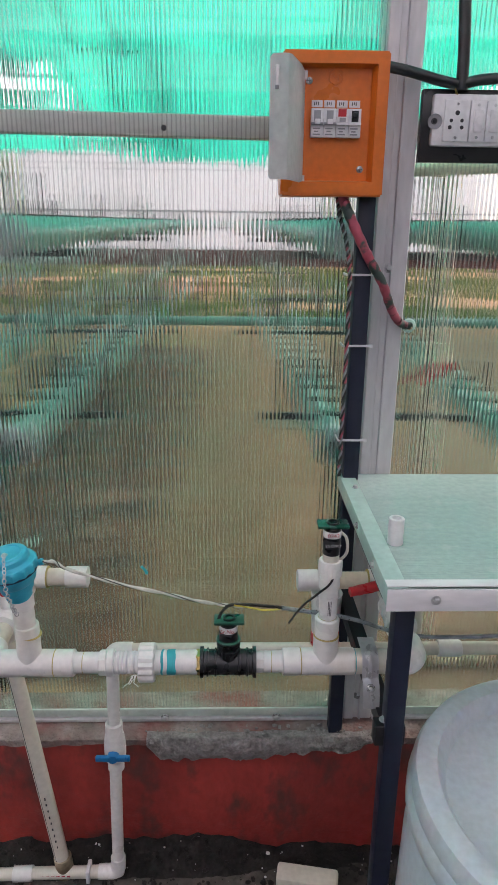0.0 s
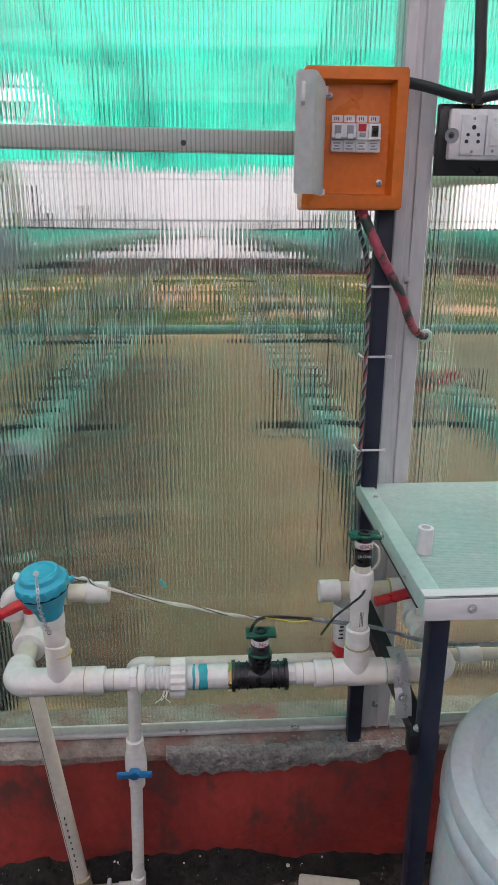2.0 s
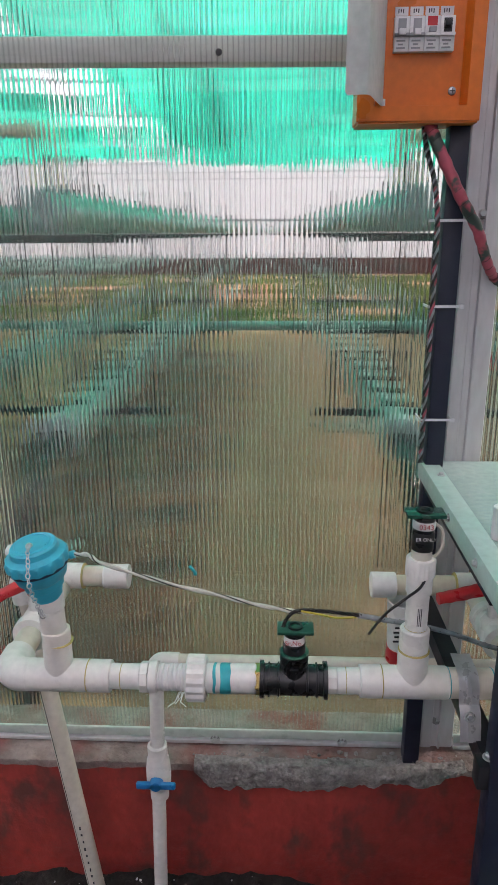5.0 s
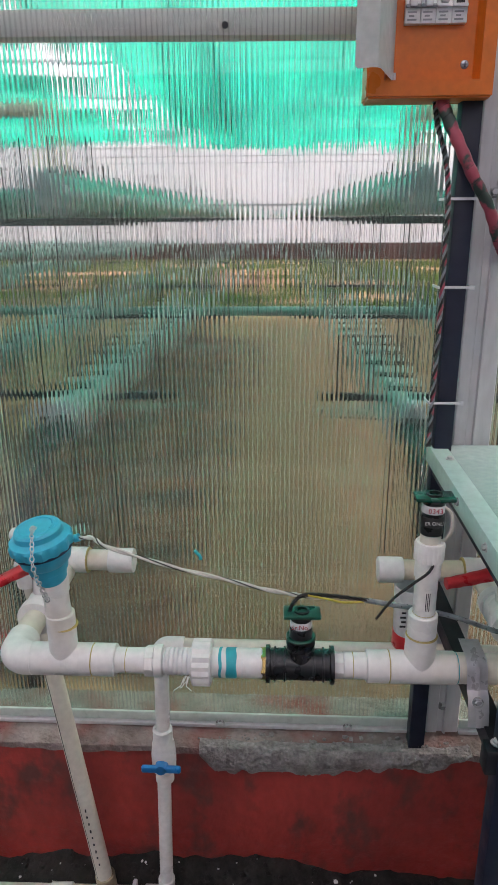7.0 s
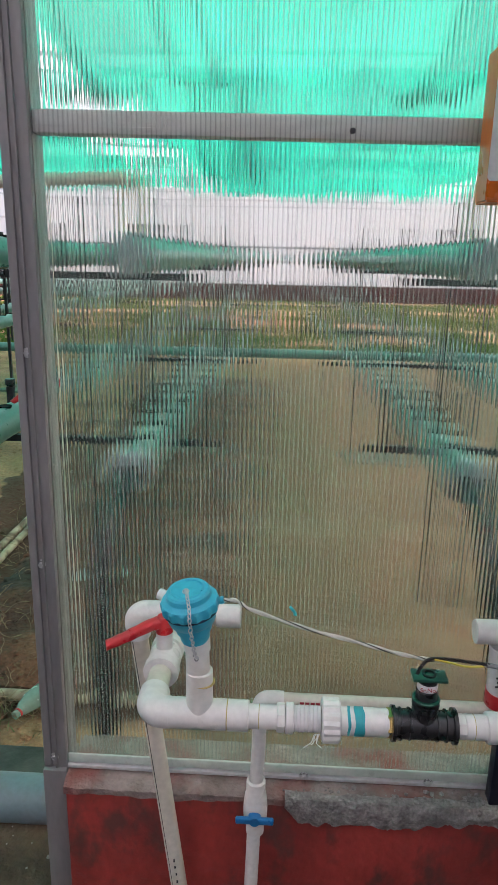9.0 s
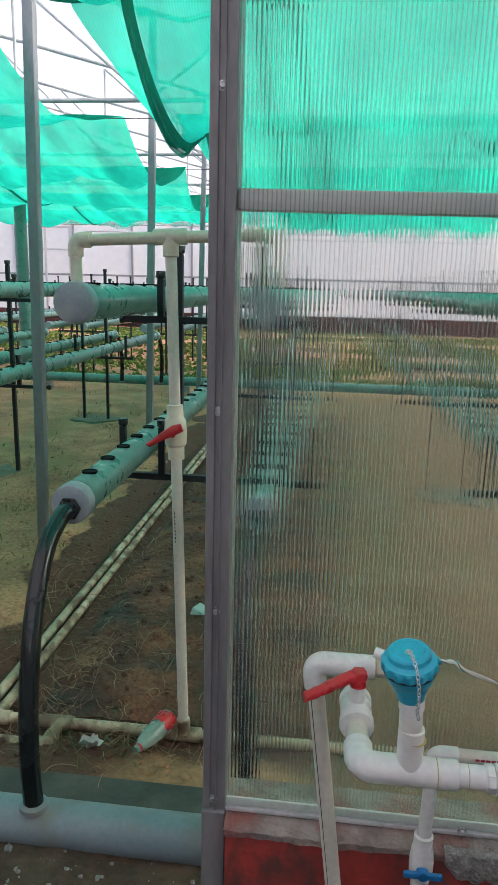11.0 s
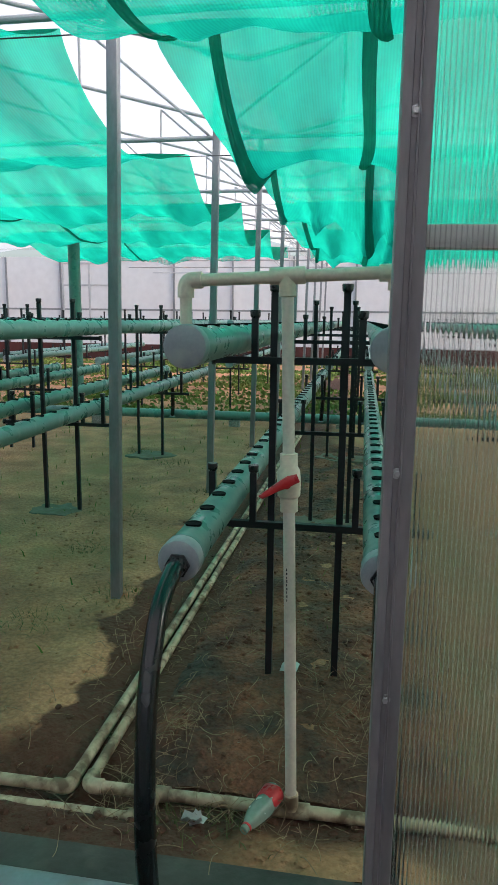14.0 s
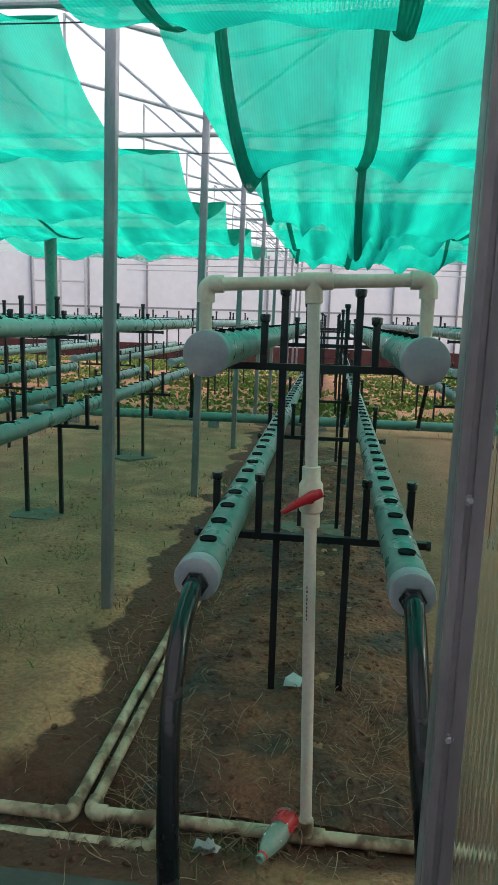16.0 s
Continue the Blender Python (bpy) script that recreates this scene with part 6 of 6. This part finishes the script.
bm.faces.new(c)
bmesh.ops.bevel(bm, geom=[e for e in bm.edges if all(v in a or v in back for v in e.verts)], offset=0.0025, segments=2, affect="EDGES")
part("case", bm, ORANGE, t, "", 30)
bm = B()
pts2 = [(0.112, 1.150), (0.104, 1.118), (0.094, 1.086), (0.0835, 1.052), (0.079, 1.045), (0.0715, 1.044), (0.056, 1.050), (0.053, 1.053)]
lo = [bm.verts.new((x, y, 1.4185 if 0 < i < 7 else 1.4225)) for i, (x, y) in enumerate(pts2)]
hi = [bm.verts.new((x, y, 1.5805 if 0 < i < 7 else 1.5765)) for i, (x, y) in enumerate(pts2)]
for k in range(len(pts2) - 1):
    bm.faces.new((lo[k], lo[k + 1], hi[k + 1], hi[k]))
bmesh.ops.solidify(bm, geom=bm.faces[:], thickness=0.0014)
door = part("cover", bm, COVER, t, "white enamelled swung-open cover", 30)
bm = box(B(), 0.0595, 0.0655, 1.0425, 1.0465, 1.535, 1.566, 0.0012)
part("latch", bm, WHITE, door)
part("latch_slot", box(B(), 0.0600, 0.0650, 1.0415, 1.0430, 1.535, 1.5405, 0.0005), GREYPL, door)
for z in (1.425, 1.573):
    part("hinge", rod(B(), (0.1125, 1.150, z - 0.006), (0.1125, 1.150, z + 0.006), 0.0028, n=10), COVER, door)
for x, z in ((0.204, 1.441), (0.1185, 1.567)):
    bm = lathe(B(), [(0.0055, 0.0), (0.005, 0.0018), (0.0025, 0.0028), (0, 0.0028)], (x, 1.158, z), (0, -1, 0), 16)
    part("screw", bm, CHROME, t)
    part("screw_slot", box(B(), x - 0.0032, x + 0.0032, 1.1549, 1.1553, z - 0.0005, z + 0.0005), INK, t)
    part("screw_slot", box(B(), x - 0.0005, x + 0.0005, 1.1549, 1.1553, z - 0.0032, z + 0.0032), INK, t)
# pressed hexagon badge
hexa = [(0.1595 + 0.0115 * math.cos(a), 1.573 + 0.0125 * math.sin(a)) for a in [math.pi / 6 + k * math.pi / 3 for k in range(7)]]
part("badge", tube(B(), [(x, 1.1575, z) for x, z in hexa], 0.0009, 6), ORANGE, t)
part("badge", tube(B(), [(0.152, 1.1575, 1.576), (0.156, 1.1575, 1.578), (0.156, 1.1575, 1.573), (0.160, 1.1575, 1.571), (0.160, 1.1575, 1.568)], 0.0008, 6), ORANGE, t)
part("badge", tube(B(), [(0.163, 1.1575, 1.567), (0.163, 1.1575, 1.578), (0.168, 1.1575, 1.574)], 0.0008, 6), ORANGE, t)
for k in range(4):
    x0 = 0.1225 + k * 0.0195
    mc = part("breaker", box(B(), x0 + 0.0003, x0 + 0.0192, 1.148, 1.159, 1.4865, 1.5275, 0.0006), WHITE, t)
    bm = box(B(), x0 + 0.0003, x0 + 0.0192, 1.1435, 1.149, 1.5035, 1.5075, 0.001)
    part("ridge", bm, GREYPL if k < 2 else WHITE, mc)
    if k == 2:
        part("badge_square", box(B(), x0 + 0.003, x0 + 0.0155, 1.1472, 1.1482, 1.516, 1.5265), RED, mc, "red maker's square")
        part("button", box(B(), x0 + 0.005, x0 + 0.0145, 1.1435, 1.149, 1.5085, 1.514, 0.0008), GREYPL, mc)
    else:
        part("slot", box(B(), x0 + 0.0045, x0 + 0.015, 1.1474, 1.1484, 1.5085, 1.5245), GREYPL if k < 2 else RUBBER, mc)
        bm = box(B(), x0 + 0.0055, x0 + 0.014, 1.141, 1.149, 1.5045 if k < 2 else 1.514, 1.512 if k < 2 else 1.5215, 0.001)
        part("toggle", bm, WHITE if k < 2 else RUBBER, mc)
    for j in range(3):
        part("print_bar", box(B(), x0 + 0.003 + 0.002 * (j % 2), x0 + 0.0145 - 0.003 * (j == 1), 1.1474, 1.1484, 1.4895 + j * 0.0042, 1.4915 + j * 0.0042), GREYPL, mc)
    part("tag", box(B(), x0 + 0.001, x0 + 0.0180, 1.1565, 1.1578, 1.5300, 1.5400, 0.0003), PAPER, mc, "handwritten paper tag")
    for j in range(3):
        part("ink_bar", box(B(), x0 + 0.005 + 0.003 * j, x0 + 0.0063 + 0.003 * j, 1.1561, 1.1566, 1.5325 + 0.001 * (j % 2), 1.5375), INK, mc)

# ================= socket board =================
t = thing("socket_board", (0.4, 1.19, 1.455), "black board with a white socket and switch plate", "socket board")
part("backing", box(B(), 0.3035, 0.52, 1.184, 1.1985, 1.4555, 1.5630, 0.001), BLACKBOARD, t)
bm = box(B(), 0.3175, 0.50, 1.170, 1.184, 1.4785, 1.5545, 0.004)
pl = part("plate", bm, WHITE, t, "", 40)
part("mount_recess", lathe(B(), [(0, 0.0004), (0.0105, 0.0004), (0.0115, 0.001), (0.0115, 0.0)], (0.3215, 1.170, 1.514), (0, -1, 0), 20), GREYPL, pl)
part("mount_screw", bolt(B(), (0.3205, 1.170, 1.5145), (0, -1, 0), 0.0032), INK, pl)
so = part("socket", box(B(), 0.3350, 0.3745, 1.1660, 1.1705, 1.4850, 1.5450, 0.0010), WHITE, pl)
for x, z, r in ((0.3555, 1.5265, 0.0036), (0.3465, 1.5155, 0.0028), (0.3635, 1.5155, 0.0028), (0.3450, 1.5055, 0.0030), (0.3640, 1.5055, 0.0030)):
    part("hole", lathe(B(), [(0, 0.0003), (r, 0.0003), (r, 0.0)], (x, 1.1660, z), (0, -1, 0), 14), INK, so)
for x in (0.3765, 0.4025, 0.4285):
    sw = part("switch", box(B(), x, x + 0.0250, 1.1662, 1.1705, 1.4850, 1.5450, 0.0008), WHITE, pl)
    bm = box(B(), x + 0.005, x + 0.0195, 1.1625, 1.1670, 1.4990, 1.5310, 0.0015)
    bmesh.ops.rotate(bm, verts=bm.verts[:], cent=(x + 0.012, 1.1645, 1.515), matrix=Matrix.Rotation(radians(3), 3, "X"))
    part("rocker", bm, WHITE, sw)
    for z in (1.4915, 1.5385):
        part("screw", lathe(B(), [(0.0024, 0), (0.002, 0.0008), (0, 0.001)], (x + 0.0125, 1.1662, z), (0, -1, 0), 10), CHROME, sw)
for z in (1.4905, 1.5395):
    part("screw", lathe(B(), [(0.0024, 0), (0.002, 0.0008), (0, 0.001)], (0.355, 1.166, z), (0, -1, 0), 10), CHROME, so)

# ================= cables =================
CONDUIT = mat("black_flexible_conduit", (0.016, 0.019, 0.021), (0.025, 0.028, 0.03), 0.38, scale=16)
t = thing("power_cable", (0.36, 1.175, 1.57), "thick black power cables joining above the socket board", "cable")
part("branch", tube(B(), smooth_path([(0.238, 1.165, 1.590), (0.275, 1.168, 1.584), (0.315, 1.172, 1.575), (0.352, 1.175, 1.568)], 8), 0.0082, 14), CONDUIT, t)
part("branch", tube(B(), smooth_path([(0.350, 1.178, 1.82), (0.353, 1.177, 1.70), (0.359, 1.176, 1.62), (0.361, 1.176, 1.560)], 8), 0.0095, 14), CONDUIT, t)
part("branch", tube(B(), smooth_path([(0.362, 1.175, 1.569), (0.39, 1.174, 1.575), (0.43, 1.174, 1.577), (0.50, 1.176, 1.57)], 8), 0.0082, 14), CONDUIT, t)
part("bare_core", tube(B(), smooth_path([(0.352, 1.174, 1.572), (0.350, 1.172, 1.562), (0.354, 1.172, 1.553)], 5), 0.0016, 6), BRASS, t)
TAPE = mat("red_insulating_tape", (0.46, 0.085, 0.125), (0.36, 0.06, 0.09), 0.45, scale=30, dirt=(0.035, 0.06, 0.05), dirt_scale=26, dirt_lo=0.49, dirt_hi=0.54)
t = thing("taped_cable", (0.2, 1.16, 1.39), "thick cable bundle wrapped in red tape entering the sheet", "cable")
run = smooth_path([(0.180, 1.170, 1.405), (0.184, 1.160, 1.388), (0.202, 1.152, 1.350), (0.226, 1.148, 1.305), (0.252, 1.152, 1.265), (0.272, 1.168, 1.225), (0.290, 1.186, 1.200), (0.308, 1.204, 1.188), (0.318, 1.213, 1.186)], 8)
bm = B()
rows = []
for i, p in enumerate(run):
    d = (run[min(i + 1, len(run) - 1)] - run[max(i - 1, 0)]).normalized()
    u = d.orthogonal().normalized()
    v = d.cross(u)
    r = (0.0088 - 0.0022 * i / len(run)) * (1 + 0.07 * math.sin(i * 1.7))
    rows.append([bm.verts.new(p + (u * math.cos(6.2832 * k / 14) + v * math.sin(6.2832 * k / 14)) * r) for k in range(14)])
for a, b in zip(rows, rows[1:]):
    for k in range(14):
        bm.faces.new((a[k], a[(k + 1) % 14], b[(k + 1) % 14], b[k]))
part("wrapped_core", bm, TAPE, t)
for k in range(4, len(run) - 3, 3):
    d = (run[k + 1] - run[k]).normalized()
    part("tape_edge", lathe(B(), [(0.0082 - 0.0016 * k / len(run), -0.0005), (0.0090 - 0.002 * k / len(run), 0.0), (0.0082 - 0.0016 * k / len(run), 0.0005)], run[k], d + Vector((0.15, 0, 0.1)), 14), INK if k % 3 else PAPER, t)
part("sealant", lathe(B(), [(0.013, -0.001), (0.011, 0.003), (0.007, 0.005)], (0.318, 1.2115, 1.186), (0, -1, 0), 14), MINT, t, "pale sealant round the hole")
t = thing("leg_wires", (0.205, 1.165, 1.39), "red and black twisted wires tied along the table leg", "cable")
lw = smooth_path([(0.172, 1.172, 1.404), (0.178, 1.168, 1.37), (0.190, 1.163, 1.33), (0.198, 1.162, 1.28), (0.200, 1.163, 1.20), (0.200, 1.163, 1.10), (0.1995, 1.164, 1.00), (0.1995, 1.166, 0.915)], 14)
part("red_wire", tube(B(), twisted(lw, 0, 0.0022, 22, 0), 0.0021, 6), TAPE, t)
part("black_wire", tube(B(), twisted(lw, 0, 0.0022, 22, 2.1), 0.0021, 6), WIRE_DARK, t)
part("grey_wire", tube(B(), twisted(lw, 0, 0.0022, 22, 4.2), 0.0019, 6), WRAP, t)
for z in (1.277, 1.157, 0.985):
    bm = box(B(), 0.193, 0.241, 1.1625, 1.1640, z - 0.0018, z + 0.0018)
    box(bm, 0.193, 0.1945, 1.1625, 1.197, z - 0.0018, z + 0.0018)
    box(bm, 0.2395, 0.241, 1.1625, 1.197, z - 0.0018, z + 0.0018)
    box(bm, 0.239, 0.246, 1.1600, 1.1650, z - 0.003, z + 0.003, 0.001)
    single("cable_tie", bm, WHITE, (0.215, 1.163, z), "white nylon cable tie round the dark table leg", "cable tie", "cable ties")

# ================= small things at the sill and floor =================
for x in (-0.139, 0.099):
    single("sill_bolt", bolt(B(), (x, 1.196, 0.351), (0, -1, 0), 0.006), CHROME, (x, 1.196, 0.351), "corroded hexagon bolt in the foot of the sheet", "bolt", "sill bolts")
single("rail_bolt", rod(B(), (-0.111, 1.2105, 1.504), (-0.111, 1.2118, 1.504), 0.0048, n=7), INK, (-0.111, 1.21, 1.504), "dark punched hole mark over the rail", "hole mark")
bm = box(B(), 0.10, 0.23, 1.055, 1.10, 0.018, 0.046, 0.006)
bmesh.ops.rotate(bm, verts=bm.verts[:], cent=(0.165, 1.08, 0.03), matrix=Matrix.Rotation(radians(-10), 3, "Z"))
single("pipe_offcut", bm, PVC_PALE, (0.125, 1.08, 0.02), "dusty white plastic offcut on the floor", "offcut")
foot_h = lambda x, y: max(0.018, heap_h(x, y) if y > 1.075 else 0.0)
bm = clods(B(), 150, -0.6, 0.4, 0.95, 1.16, 0.0010, 0.0045, foot_h)
single("white_chips", bm, PAPER, (0, 0, 0), "tiny white paint chips on the dark floor", "chips", kind="stuff", angle=20)
bm = clods(B(), 420, -0.6, 0.5, 1.06, 1.163, 0.0015, 0.008, foot_h)
single("dark_crumbs", bm, DARKDIRT, (0, 0, 0), "dark crumbs of dirt along the wall foot", "dirt crumbs", kind="stuff", angle=20)
bm = clods(B(), 90, -0.18, 0.32, WALL_Y - 0.006, 1.19, 0.0015, 0.006, lambda x, y: 0.335)
single("mortar_crumbs", bm, CONC, (0, 0, 0), "loose mortar crumbs along the sill", "crumbs", kind="stuff", angle=20)
